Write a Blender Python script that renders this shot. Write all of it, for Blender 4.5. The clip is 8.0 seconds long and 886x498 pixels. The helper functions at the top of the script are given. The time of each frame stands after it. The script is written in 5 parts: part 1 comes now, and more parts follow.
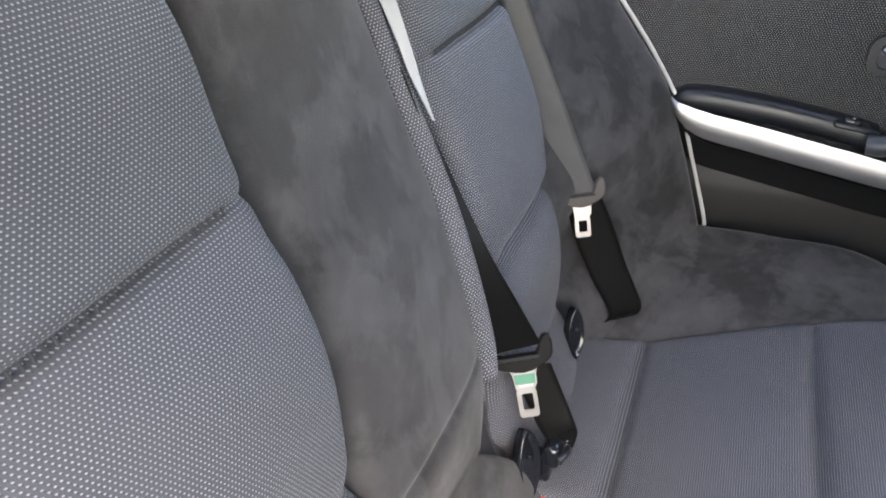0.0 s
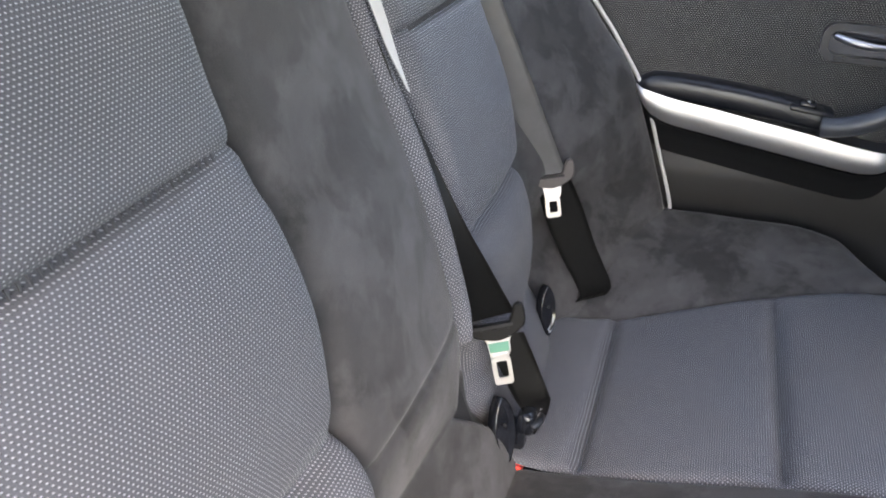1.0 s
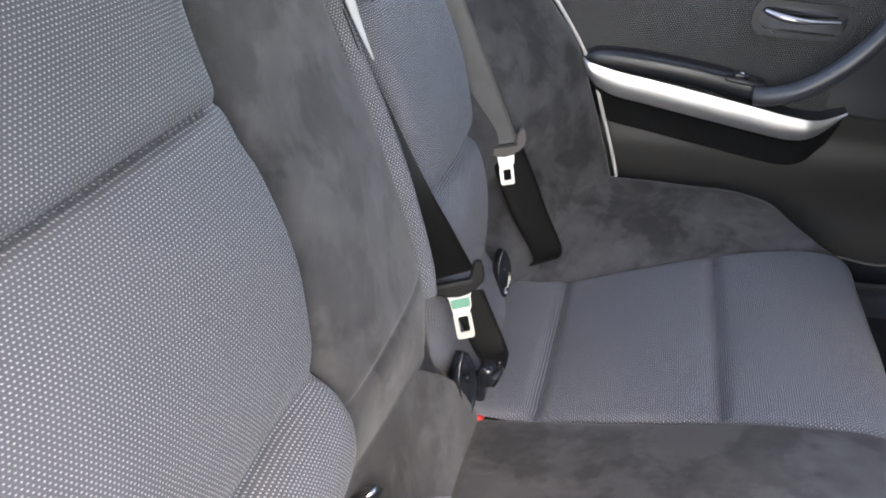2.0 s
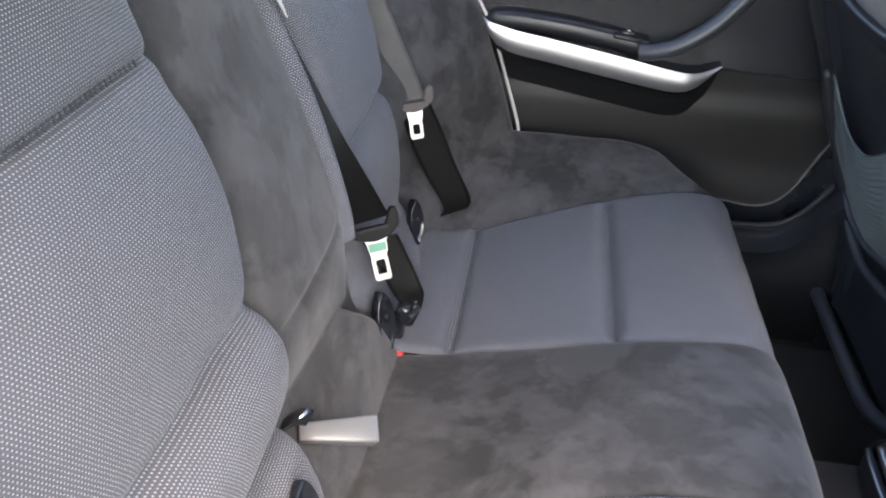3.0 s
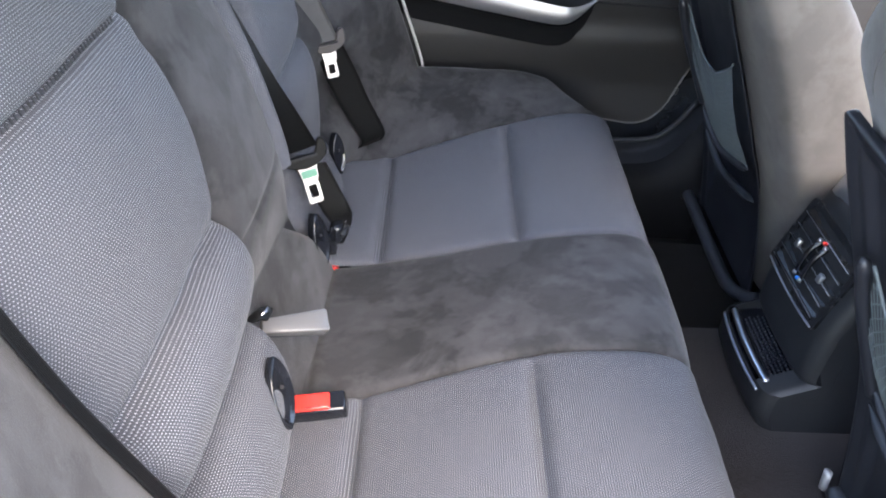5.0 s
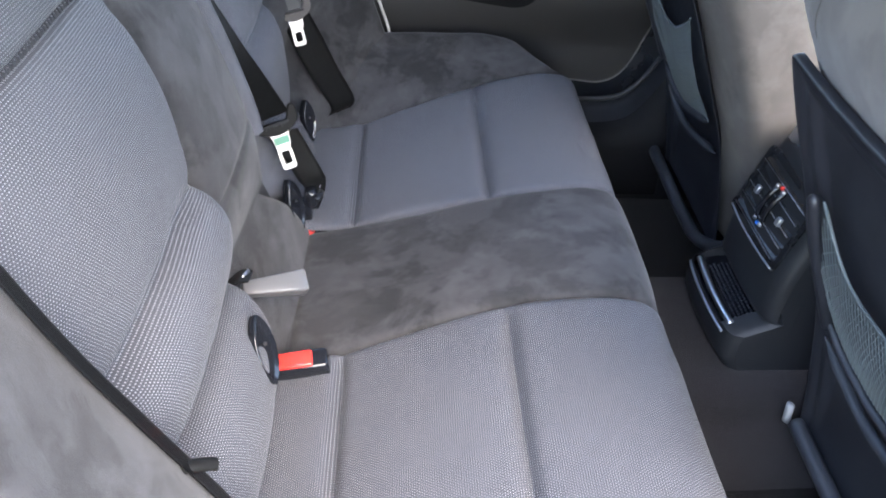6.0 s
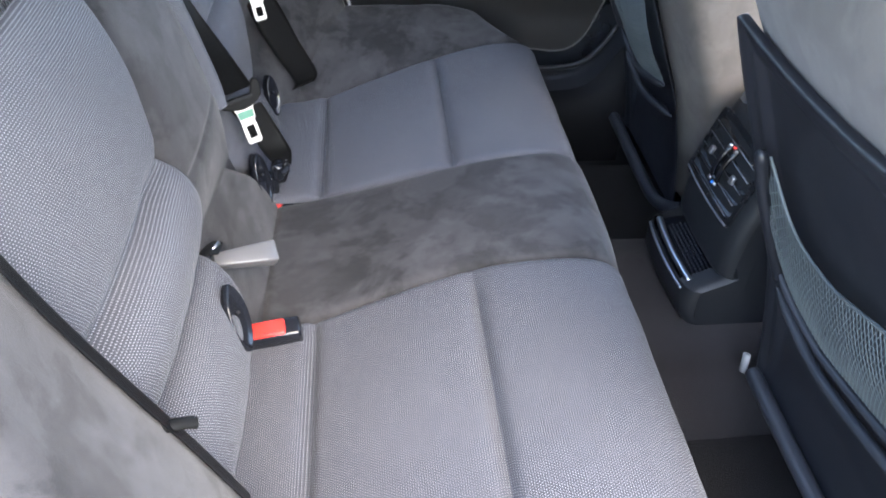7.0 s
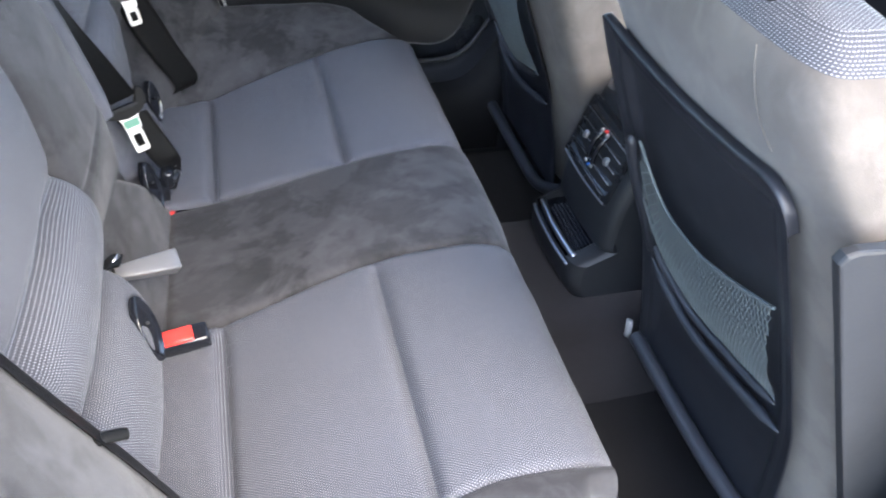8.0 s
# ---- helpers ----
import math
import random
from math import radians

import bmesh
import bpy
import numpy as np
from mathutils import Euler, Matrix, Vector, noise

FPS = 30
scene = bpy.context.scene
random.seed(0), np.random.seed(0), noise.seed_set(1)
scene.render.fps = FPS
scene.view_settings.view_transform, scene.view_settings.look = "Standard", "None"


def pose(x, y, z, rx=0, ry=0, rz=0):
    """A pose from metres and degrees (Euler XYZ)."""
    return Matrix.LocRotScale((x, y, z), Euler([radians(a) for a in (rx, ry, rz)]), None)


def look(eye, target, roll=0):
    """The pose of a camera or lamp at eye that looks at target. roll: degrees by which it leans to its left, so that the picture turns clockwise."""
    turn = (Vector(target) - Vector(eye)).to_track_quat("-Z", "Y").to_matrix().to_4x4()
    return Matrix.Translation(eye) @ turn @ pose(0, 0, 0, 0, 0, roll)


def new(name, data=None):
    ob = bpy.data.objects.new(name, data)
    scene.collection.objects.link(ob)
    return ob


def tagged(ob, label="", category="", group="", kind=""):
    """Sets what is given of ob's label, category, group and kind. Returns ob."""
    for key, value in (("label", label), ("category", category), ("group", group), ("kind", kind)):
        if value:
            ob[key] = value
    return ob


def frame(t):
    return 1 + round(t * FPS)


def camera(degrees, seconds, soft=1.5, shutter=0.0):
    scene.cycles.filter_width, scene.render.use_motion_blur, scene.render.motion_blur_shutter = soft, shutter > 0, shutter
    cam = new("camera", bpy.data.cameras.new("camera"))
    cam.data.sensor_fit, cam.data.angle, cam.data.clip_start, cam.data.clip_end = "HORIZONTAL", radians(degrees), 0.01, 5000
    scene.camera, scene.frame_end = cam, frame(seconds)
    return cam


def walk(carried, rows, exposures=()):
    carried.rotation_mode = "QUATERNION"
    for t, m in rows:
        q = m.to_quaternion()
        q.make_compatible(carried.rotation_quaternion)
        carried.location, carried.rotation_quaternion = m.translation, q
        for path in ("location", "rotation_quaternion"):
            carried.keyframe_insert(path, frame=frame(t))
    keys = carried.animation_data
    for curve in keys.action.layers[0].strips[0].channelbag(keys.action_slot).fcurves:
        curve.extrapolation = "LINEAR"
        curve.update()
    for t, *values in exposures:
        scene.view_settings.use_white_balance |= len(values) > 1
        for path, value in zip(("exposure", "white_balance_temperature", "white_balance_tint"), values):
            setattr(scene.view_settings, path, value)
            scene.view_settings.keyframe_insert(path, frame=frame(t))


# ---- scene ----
cam = camera(59.1, 8.0, 1.95, 0.3)
PATH = [
    (0, (0.179, -0.518, 1.0), (-0.441, 1.09, -0.014), -0.6),
    (0.5, (0.184, -0.535, 0.992), (-0.431, 1.086, -0.005), -0.5),
    (1, (0.193, -0.566, 0.977), (-0.367, 1.08, -0.012), -0.1),
    (2.5, (0.199, -0.666, 0.98), (-0.138, 1.005, -0.066), 1.5),
    (3, (0.213, -0.711, 0.992), (0.006, 0.96, -0.088), 2.6),
    (3.5, (0.213, -0.76, 1.012), (0.121, 0.899, -0.102), 4.3),
    (4, (0.205, -0.804, 1.032), (0.17, 0.839, -0.108), 3.8),
    (4.5, (0.205, -0.845, 1.049), (0.206, 0.784, -0.11), 3.5),
    (6, (0.209, -0.915, 1.054), (0.306, 0.651, -0.186), 2.2),
    (6.5, (0.21, -0.929, 1.061), (0.34, 0.623, -0.193), 2.1),
    (7, (0.211, -0.946, 1.06), (0.385, 0.578, -0.224), 2.2),
    (7.5, (0.203, -0.956, 1.07), (0.453, 0.537, -0.237), 2.7),
    (7.8, (0.190, -0.967, 1.085), (0.568, 0.502, -0.214), 4.2),
    (8, (0.182, -0.975, 1.095), (0.645, 0.479, -0.198), 5.2),
]
GRADE = [(0, 3.26, 7500, 11), (1, 3.28, 7450, 11), (2.5, 3.29, 7250, 11), (4.5, 3.28, 6900, 11), (6, 3.31, 6600, 10), (8, 3.31, 6550, 9)]
walk(cam, [(t, look(eye, target, roll)) for t, eye, target, roll in PATH],
     GRADE)

# ---- daylight ----
world = bpy.data.worlds.new("sky")
scene.world = world
world.use_nodes = True
wn = world.node_tree
sky = wn.nodes.new("ShaderNodeTexSky")
sky.sky_type = "NISHITA"
sky.sun_disc = False
sky.sun_elevation = radians(50)
sky.sun_rotation = radians(158)
sky.dust_density = 2.2
wn.links.new(sky.outputs[0], wn.nodes["Background"].inputs[0])
wn.nodes["Background"].inputs[1].default_value = 0.22
sun_data = bpy.data.lights.new("sun", "SUN")
sun_data.energy = 0.15
sun_data.angle = radians(40)
sun_data.color = (1.0, 0.97, 0.93)
sun = new("sun", sun_data)
sun.matrix_world = look((1.5, -3.71, 4.77), (0, 0, 0))


# ---- materials ----
def shader(name):
    mat = bpy.data.materials.new(name)
    mat.use_nodes = True
    return mat, mat.node_tree, mat.node_tree.nodes["Principled BSDF"]


def node(tree, kind, links=(), **settings):
    n = tree.nodes.new(kind)
    for key, value in settings.items():
        if key == "operation":
            n.operation = value
        elif key == "blend":
            n.blend_type = value
        elif key == "data":
            n.data_type = value
    for socket, value in links:
        if isinstance(value, bpy.types.NodeSocket):
            tree.links.new(value, n.inputs[socket])
        else:
            n.inputs[socket].default_value = value
    return n


def calc(tree, op, a, b=0.0, c=0.0):
    return node(tree, "ShaderNodeMath", [(0, a), (1, b), (2, c)], operation=op).outputs[0]


def mix(tree, fac, a, b):
    n = node(tree, "ShaderNodeMix", data="RGBA")
    for socket, value in ((0, fac), (6, a), (7, b)):
        if isinstance(value, bpy.types.NodeSocket):
            tree.links.new(value, n.inputs[socket])
        else:
            n.inputs[socket].default_value = value
    return n.outputs[2]


def rgb(r, g, b):
    return (r, g, b, 1.0)


def noise_of(tree, coord, scale, detail=3.0, rough=0.55, distortion=0.0):
    n = node(tree, "ShaderNodeTexNoise", [("Vector", coord), ("Scale", scale), ("Detail", detail), ("Roughness", rough), ("Distortion", distortion)])
    return n.outputs[0]


def spread(tree, value, lo, hi):
    n = node(tree, "ShaderNodeMapRange", [(0, value), (1, lo), (2, hi)])
    n.interpolation_type = "SMOOTHSTEP"
    return n.outputs[0]


def coords(tree, which):
    return tree.nodes.new("ShaderNodeTexCoord").outputs[which]


def bump(tree, p, height, distance, strength=1.0):
    b = node(tree, "ShaderNodeBump", [("Height", height), ("Distance", distance), ("Strength", strength)])
    tree.links.new(b.outputs[0], p.inputs["Normal"])


def woven(name, dark, light, wide=0.0035, high=0.0028):
    """Seat weave: short pale floats in a diamond lattice on a dark ribbed ground, at a pitch fitted to the camera's
    view.
    """
    mat, t, p = shader(name)
    uv = node(t, "ShaderNodeSeparateXYZ", [(0, coords(t, "UV"))])
    v = calc(t, "DIVIDE", uv.outputs[1], high)
    row = calc(t, "FLOOR", v)
    shift = calc(t, "MULTIPLY", calc(t, "FLOORED_MODULO", row, 2.0), 0.5)
    u = calc(t, "ADD", calc(t, "DIVIDE", uv.outputs[0], wide), shift)
    du = calc(t, "SUBTRACT", calc(t, "FRACT", u), 0.5)
    dv = calc(t, "SUBTRACT", calc(t, "FRACT", v), 0.5)
    tilt = calc(t, "MULTIPLY_ADD", du, -0.35, dv)

    def oval(cu, cv, ru, rv, soft):
        a = calc(t, "POWER", calc(t, "ABSOLUTE", calc(t, "DIVIDE", calc(t, "SUBTRACT", du, cu), ru)), 2.0)
        b = calc(t, "POWER", calc(t, "ABSOLUTE", calc(t, "DIVIDE", calc(t, "SUBTRACT", tilt, cv), rv)), 2.0)
        return spread(t, calc(t, "SQRT", calc(t, "ADD", a, b)), 1.0, soft)
    loop = oval(0.0, 0.0, 0.265, 0.205, 0.62)
    # Dark spot beside each float: weave gap with its shadow put into colour.
    gap = oval(-0.22, -0.26, 0.24, 0.24, 0.3)
    cell = node(t, "ShaderNodeTexWhiteNoise", [("Vector", node(t, "ShaderNodeCombineXYZ", [(0, calc(t, "FLOOR", u)), (1, row)]).outputs[0])])
    vary = calc(t, "MULTIPLY_ADD", cell.outputs[0], 0.2, 0.8)
    ribs = calc(t, "SINE", calc(t, "MULTIPLY", u, 6 * math.pi))
    fibre = noise_of(t, coords(t, "Object"), 1400.0, 2.0)
    wear = noise_of(t, coords(t, "Object"), 9.0, 4.0)
    middle = [d + 0.10 * (l - d) for d, l in zip(dark, light)]
    ground = mix(t, calc(t, "MULTIPLY_ADD", ribs, 0.18, calc(t, "MULTIPLY", fibre, 0.9)), rgb(*[0.55 * d for d in dark]), rgb(*[1.5 * d for d in dark]))
    ground = mix(t, calc(t, "MULTIPLY", gap, 0.7), ground, rgb(*[0.15 * d for d in dark]))
    base = mix(t, calc(t, "MULTIPLY", loop, vary), ground, rgb(*light))
    base = mix(t, calc(t, "MULTIPLY", spread(t, wear, 0.42, 0.75), 0.16), base, rgb(*middle))
    t.links.new(base, p.inputs["Base Color"])
    t.links.new(calc(t, "MULTIPLY_ADD", loop, -0.35, 0.8), p.inputs["Roughness"])
    p.inputs["Sheen Weight"].default_value = 0.08
    p.inputs["Specular IOR Level"].default_value = 0.4
    relief = calc(t, "SUBTRACT", loop, calc(t, "MULTIPLY", gap, 0.6))
    bump(t, p, calc(t, "ADD", relief, calc(t, "MULTIPLY", fibre, 0.2)), 0.0007, 0.7)
    return mat


def suede(name, dark, light, sheen=0.5):
    """Brushed microfibre with cloudy patches and finger strokes where the nap lies the other way."""
    mat, t, p = shader(name)
    ob = coords(t, "Object")
    stretch = node(t, "ShaderNodeMapping", [("Vector", ob), ("Rotation", (0.3, 0.2, 0.5)), ("Scale", (0.85, 1.0, 0.85))]).outputs[0]
    patch = spread(t, noise_of(t, stretch, 13.0, 5.0, 0.60, 0.25), 0.44, 0.57)
    strokes = spread(t, noise_of(t, stretch, 5.0, 4.0, 0.6, 0.4), 0.42, 0.58)
    marks = spread(t, noise_of(t, stretch, 30.0, 3.0, 0.55, 0.3), 0.47, 0.63)
    grain = noise_of(t, ob, 900.0, 2.0)
    f = calc(t, "ADD", calc(t, "MULTIPLY", patch, 0.38), calc(t, "MULTIPLY", strokes, 0.30))
    f = calc(t, "ADD", f, calc(t, "MULTIPLY", marks, 0.14))
    f = calc(t, "ADD", f, calc(t, "MULTIPLY", grain, 0.18))
    t.links.new(mix(t, f, rgb(*dark), rgb(*light)), p.inputs["Base Color"])
    p.inputs["Roughness"].default_value = 0.95
    p.inputs["Sheen Weight"].default_value = sheen
    p.inputs["Sheen Roughness"].default_value = 0.45
    p.inputs["Specular IOR Level"].default_value = 0.2
    bump(t, p, calc(t, "ADD", grain, calc(t, "MULTIPLY", patch, 0.3)), 0.0006, 0.5)
    return mat


def plastic(name, colour, rough, grain=500.0, relief=0.00025, spec=0.5, coat=0.0):
    """Moulded plastic with leather grain and faint smears."""
    mat, t, p = shader(name)
    ob = coords(t, "Object")
    n = noise_of(t, ob, grain, 2.0)
    big = noise_of(t, ob, 14.0, 4.0)
    t.links.new(mix(t, big, rgb(*[c * 0.82 for c in colour]), rgb(*[min(1, c * 1.22) for c in colour])), p.inputs["Base Color"])
    t.links.new(calc(t, "MULTIPLY_ADD", big, 0.2, rough - 0.1), p.inputs["Roughness"])
    p.inputs["Specular IOR Level"].default_value = spec
    p.inputs["Coat Weight"].default_value = coat
    bump(t, p, n, relief, 0.7)
    return mat


def metal(name, colour, rough, brushed=False):
    mat, t, p = shader(name)
    ob = coords(t, "Object")
    scale = (4.0, 60.0, 400.0) if brushed else (60.0, 60.0, 60.0)
    n = noise_of(t, node(t, "ShaderNodeMapping", [("Vector", ob), ("Scale", scale)]).outputs[0], 1.0, 3.0)
    t.links.new(mix(t, n, rgb(*[c * 0.9 for c in colour]), rgb(*colour)), p.inputs["Base Color"])
    p.inputs["Metallic"].default_value = 1.0
    t.links.new(calc(t, "MULTIPLY_ADD", n, 0.15, rough), p.inputs["Roughness"])
    return mat


def webbing_mat(name, colour, spec=0.25):
    """Belt webbing: fine lengthwise ribs and diagonal weave, slightly shiny."""
    mat, t, p = shader(name)
    uv = node(t, "ShaderNodeSeparateXYZ", [(0, coords(t, "UV"))])
    rib = calc(t, "SINE", calc(t, "MULTIPLY", uv.outputs[0], 2 * math.pi / 0.0022))
    twill = calc(t, "SINE", calc(t, "MULTIPLY", calc(t, "ADD", uv.outputs[0], uv.outputs[1]), 2 * math.pi / 0.0018))
    big = noise_of(t, coords(t, "Object"), 30.0, 3.0)
    t.links.new(mix(t, big, rgb(*[c * 0.8 for c in colour]), rgb(*[c * 1.2 for c in colour])), p.inputs["Base Color"])
    p.inputs["Roughness"].default_value = 0.4
    p.inputs["Specular IOR Level"].default_value = spec
    bump(t, p, calc(t, "ADD", rib, calc(t, "MULTIPLY", twill, 0.6)), 0.00015, 0.35)
    return mat


def carpet_mat(name, dark, light):
    mat, t, p = shader(name)
    ob = coords(t, "Object")
    tuft = noise_of(t, ob, 420.0, 3.0, 0.7)
    patch = noise_of(t, ob, 12.0, 4.0)
    f = calc(t, "ADD", calc(t, "MULTIPLY", tuft, 0.7), calc(t, "MULTIPLY", patch, 0.35))
    t.links.new(mix(t, f, rgb(*dark), rgb(*light)), p.inputs["Base Color"])
    p.inputs["Roughness"].default_value = 1.0
    p.inputs["Specular IOR Level"].default_value = 0.1
    p.inputs["Sheen Weight"].default_value = 0.15
    bump(t, p, tuft, 0.003, 1.0)
    return mat


FABRIC = woven("blue_grey_weave", (0.050, 0.0520, 0.0625), (0.325, 0.331, 0.353))
DOOR_FABRIC = woven("charcoal_weave", (0.010, 0.010, 0.0105), (0.34, 0.335, 0.325), 0.0040, 0.0031)
SUEDE = suede("grey_suede", (0.0140, 0.0136, 0.0142), (0.060, 0.0588, 0.0612), 0.14)
# Warmer copy of the suede, base lightened to stand for daylight on it.
SUEDE_FRONT_LIT = suede("warm_grey_suede_lit", (0.086, 0.0765, 0.068), (0.148, 0.132, 0.117), 0.15)
SILL_SATIN = plastic("satin_sill_plastic", (0.016, 0.017, 0.020), 0.36, 500.0, 0.0001)
WELT = plastic("grey_rubber_welt", (0.15, 0.14, 0.13), 0.5, 400.0, 0.0001)
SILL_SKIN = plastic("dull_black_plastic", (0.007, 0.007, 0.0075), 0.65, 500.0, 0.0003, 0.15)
BLACK = plastic("black_grained_plastic", (0.012, 0.013, 0.015), 0.5)
SHELL = plastic("dark_shell_plastic", (0.015, 0.016, 0.020), 0.36, 700.0, 0.0002)
SATIN = plastic("satin_black_plastic", (0.010, 0.011, 0.013), 0.28, 300.0, 0.00005)
GLOSS = plastic("glossy_black_plastic", (0.008, 0.009, 0.012), 0.14, 200.0, 0.00002)
DOOR_SKIN = plastic("charcoal_soft_plastic", (0.017, 0.0162, 0.0155), 0.55, 600.0, 0.0004)
ARM_SKIN = plastic("black_padded_vinyl", (0.006, 0.007, 0.010), 0.38, 450.0, 0.0003)
CLIP = plastic("pale_grey_plastic", (0.32, 0.31, 0.30), 0.3, 400.0, 0.0001)
TONGUE_GREY = plastic("brown_grey_tongue_plastic", (0.052, 0.046, 0.045), 0.45, 400.0, 0.0001, 0.3)
TONGUE_BLACK = plastic("black_tongue_plastic", (0.008, 0.008, 0.008), 0.5, 400.0, 0.0001, 0.1)
RED = plastic("red_button_plastic", (0.75, 0.035, 0.025), 0.3, 300.0, 0.00004)
GREEN = plastic("green_tint", (0.065, 0.20, 0.14), 0.4, 300.0, 0.00003)
BLUE_DOT = plastic("blue_paint", (0.02, 0.2, 0.75), 0.4, 300.0, 0.00003)
WHITE_PAINT = plastic("white_print", (0.75, 0.75, 0.75), 0.5, 300.0, 0.00003)
ALU = metal("brushed_aluminium", (0.62, 0.61, 0.60), 0.42, True)
CHROME = metal("polished_steel", (0.5, 0.5, 0.51), 0.24)
DULL_CHROME = metal("satin_chrome", (0.55, 0.58, 0.62), 0.25)
SEAL = plastic("pale_grey_rubber_edge", (0.42, 0.41, 0.39), 0.5, 300.0, 0.0001)
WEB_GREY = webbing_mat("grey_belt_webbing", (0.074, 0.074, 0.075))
# Same belt webbing, a bright sheen put into its pale base colour.
WEB_SHEEN = webbing_mat("sheen_belt_webbing", (0.36, 0.365, 0.37))
# Black strap webbing, also the grey belt webbing with shade put into it.
WEB_BLACK_SHADE = webbing_mat("black_and_shaded_webbing", (0.004, 0.004, 0.004), 0.2)
NET = webbing_mat("grey_green_net_cord", (0.11, 0.128, 0.13))
# Footwell carpet: nearly the tunnel carpet's hue, about 2.5 times darker.
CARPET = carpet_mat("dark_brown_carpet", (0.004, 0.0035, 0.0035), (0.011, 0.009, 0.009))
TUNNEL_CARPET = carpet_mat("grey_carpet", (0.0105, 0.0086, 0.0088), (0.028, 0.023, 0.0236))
LINER = carpet_mat("pale_headliner", (0.52, 0.51, 0.495), (0.62, 0.61, 0.59))
PAINT = plastic("dark_car_paint", (0.02, 0.022, 0.026), 0.25, 200.0, 0.00001, 0.5, 0.6)
STITCH = plastic("pale_thread", (0.35, 0.35, 0.36), 0.7, 300.0, 0.0001)
GROUND = carpet_mat("pale_bounce_ground", (0.25, 0.252, 0.255), (0.38, 0.382, 0.385))
THREAD = plastic("dark_blue_thread", (0.032, 0.033, 0.039), 0.8, 400.0, 0.0003)
HANDLE = plastic("silver_grey_plastic", (0.090, 0.090, 0.094), 0.30, 400.0, 0.00008)
PULL = plastic("grey_satin_plastic", (0.036, 0.039, 0.046), 0.34, 300.0, 0.0001)
FOAM = plastic("black_backing_felt", (0.012, 0.012, 0.013), 0.9, 400.0, 0.0005)


# ---- mesh tools ----
def thing(name, label, category, at=(0, 0, 0), group="", kind=""):
    ob = new(name)
    ob.empty_display_size = 0.05
    ob.location = at
    return tagged(ob, label, category, group, kind)


def link(name, mesh, mat, parent=None, label=""):
    mesh.materials.append(mat)
    ob = new(name, mesh)
    if parent is not None:
        ob.parent = parent
        if parent.parent is None:
            ob.matrix_parent_inverse = Matrix.Translation(-Vector(parent.location))
    if label:
        ob["label"] = label
    return ob


def part(name, bm, mat, parent=None, label="", smooth=True):
    bmesh.ops.recalc_face_normals(bm, faces=bm.faces)
    mesh = bpy.data.meshes.new(name)
    bm.to_mesh(mesh)
    bm.free()
    mesh.polygons.foreach_set("use_smooth", [smooth] * len(mesh.polygons))
    return link(name, mesh, mat, parent, label)


def sheet(name, f, us, vs, mat, parent=None, label="", uv=None, flip=False, ring=False):
    """A curved surface: f(u, v) gives a point, uv(u, v) its weave coordinates in metres."""
    verts, n, m = [], len(us), len(vs)
    for u in us:
        for v in vs:
            verts.append(tuple(f(u, v)))
    faces = []
    for i in range(n - 1):
        for j in range(m - 1 if not ring else m):
            k = (j + 1) % m
            q = (i * m + j, i * m + k, (i + 1) * m + k, (i + 1) * m + j)
            faces.append(q[::-1] if flip else q)
    mesh = bpy.data.meshes.new(name)
    mesh.from_pydata(verts, [], faces)
    if uv:
        layer = mesh.uv_layers.new(name="UVMap")
        table = [uv(u, v) for u in us for v in vs]
        co = []
        for loop in mesh.loops:
            co.extend(table[loop.vertex_index])
        layer.data.foreach_set("uv", co)
    mesh.polygons.foreach_set("use_smooth", [True] * len(mesh.polygons))
    mesh.update()
    return link(name, mesh, mat, parent, label)


def spline(points):
    """A smooth curve through (x, y) pairs, straight on beyond the ends."""
    xs = [p[0] for p in points]
    ys = [p[1] for p in points]
    n = len(xs)
    slopes = []
    for i in range(n):
        a, b = max(i - 1, 0), min(i + 1, n - 1)
        slopes.append((ys[b] - ys[a]) / (xs[b] - xs[a]))

    def value(x):
        if x <= xs[0]:
            return ys[0] + (x - xs[0]) * slopes[0]
        if x >= xs[-1]:
            return ys[-1] + (x - xs[-1]) * slopes[-1]
        i = 0
        while x > xs[i + 1]:
            i += 1
        h = xs[i + 1] - xs[i]
        t = (x - xs[i]) / h
        return ((1 + 2 * t) * (1 - t) ** 2 * ys[i] + t * (1 - t) ** 2 * h * slopes[i]
                + t * t * (3 - 2 * t) * ys[i + 1] + t * t * (t - 1) * h * slopes[i + 1])
    return value


def span(a, b, n):
    return [a + (b - a) * i / (n - 1) for i in range(n)]


def fine(a, b, n, marks=(), width=0.02, extra=9):
    """Even steps from a to b, closer round the marks and at both ends."""
    values = set(span(a, b, n))
    for m in (a, b, *marks):
        for q in span(m - width, m + width, 2 * extra + 1):
            if a <= q <= b:
                values.add(q)
    out = []
    for q in sorted(values):
        if not out or q - out[-1] > 1e-5:
            out.append(q)
    return out


def edge_drop(d, r, depth):
    """How far an upholstered edge sinks at the distance d from its seam."""
    if d >= r:
        return 0.0
    k = 1 - max(d, 0.0) / r
    return depth * (1 - math.sqrt(max(0.0, 1 - k * k)))


def dent(d, w, depth):
    return depth * math.exp(-(abs(d) / w) ** 1.3)


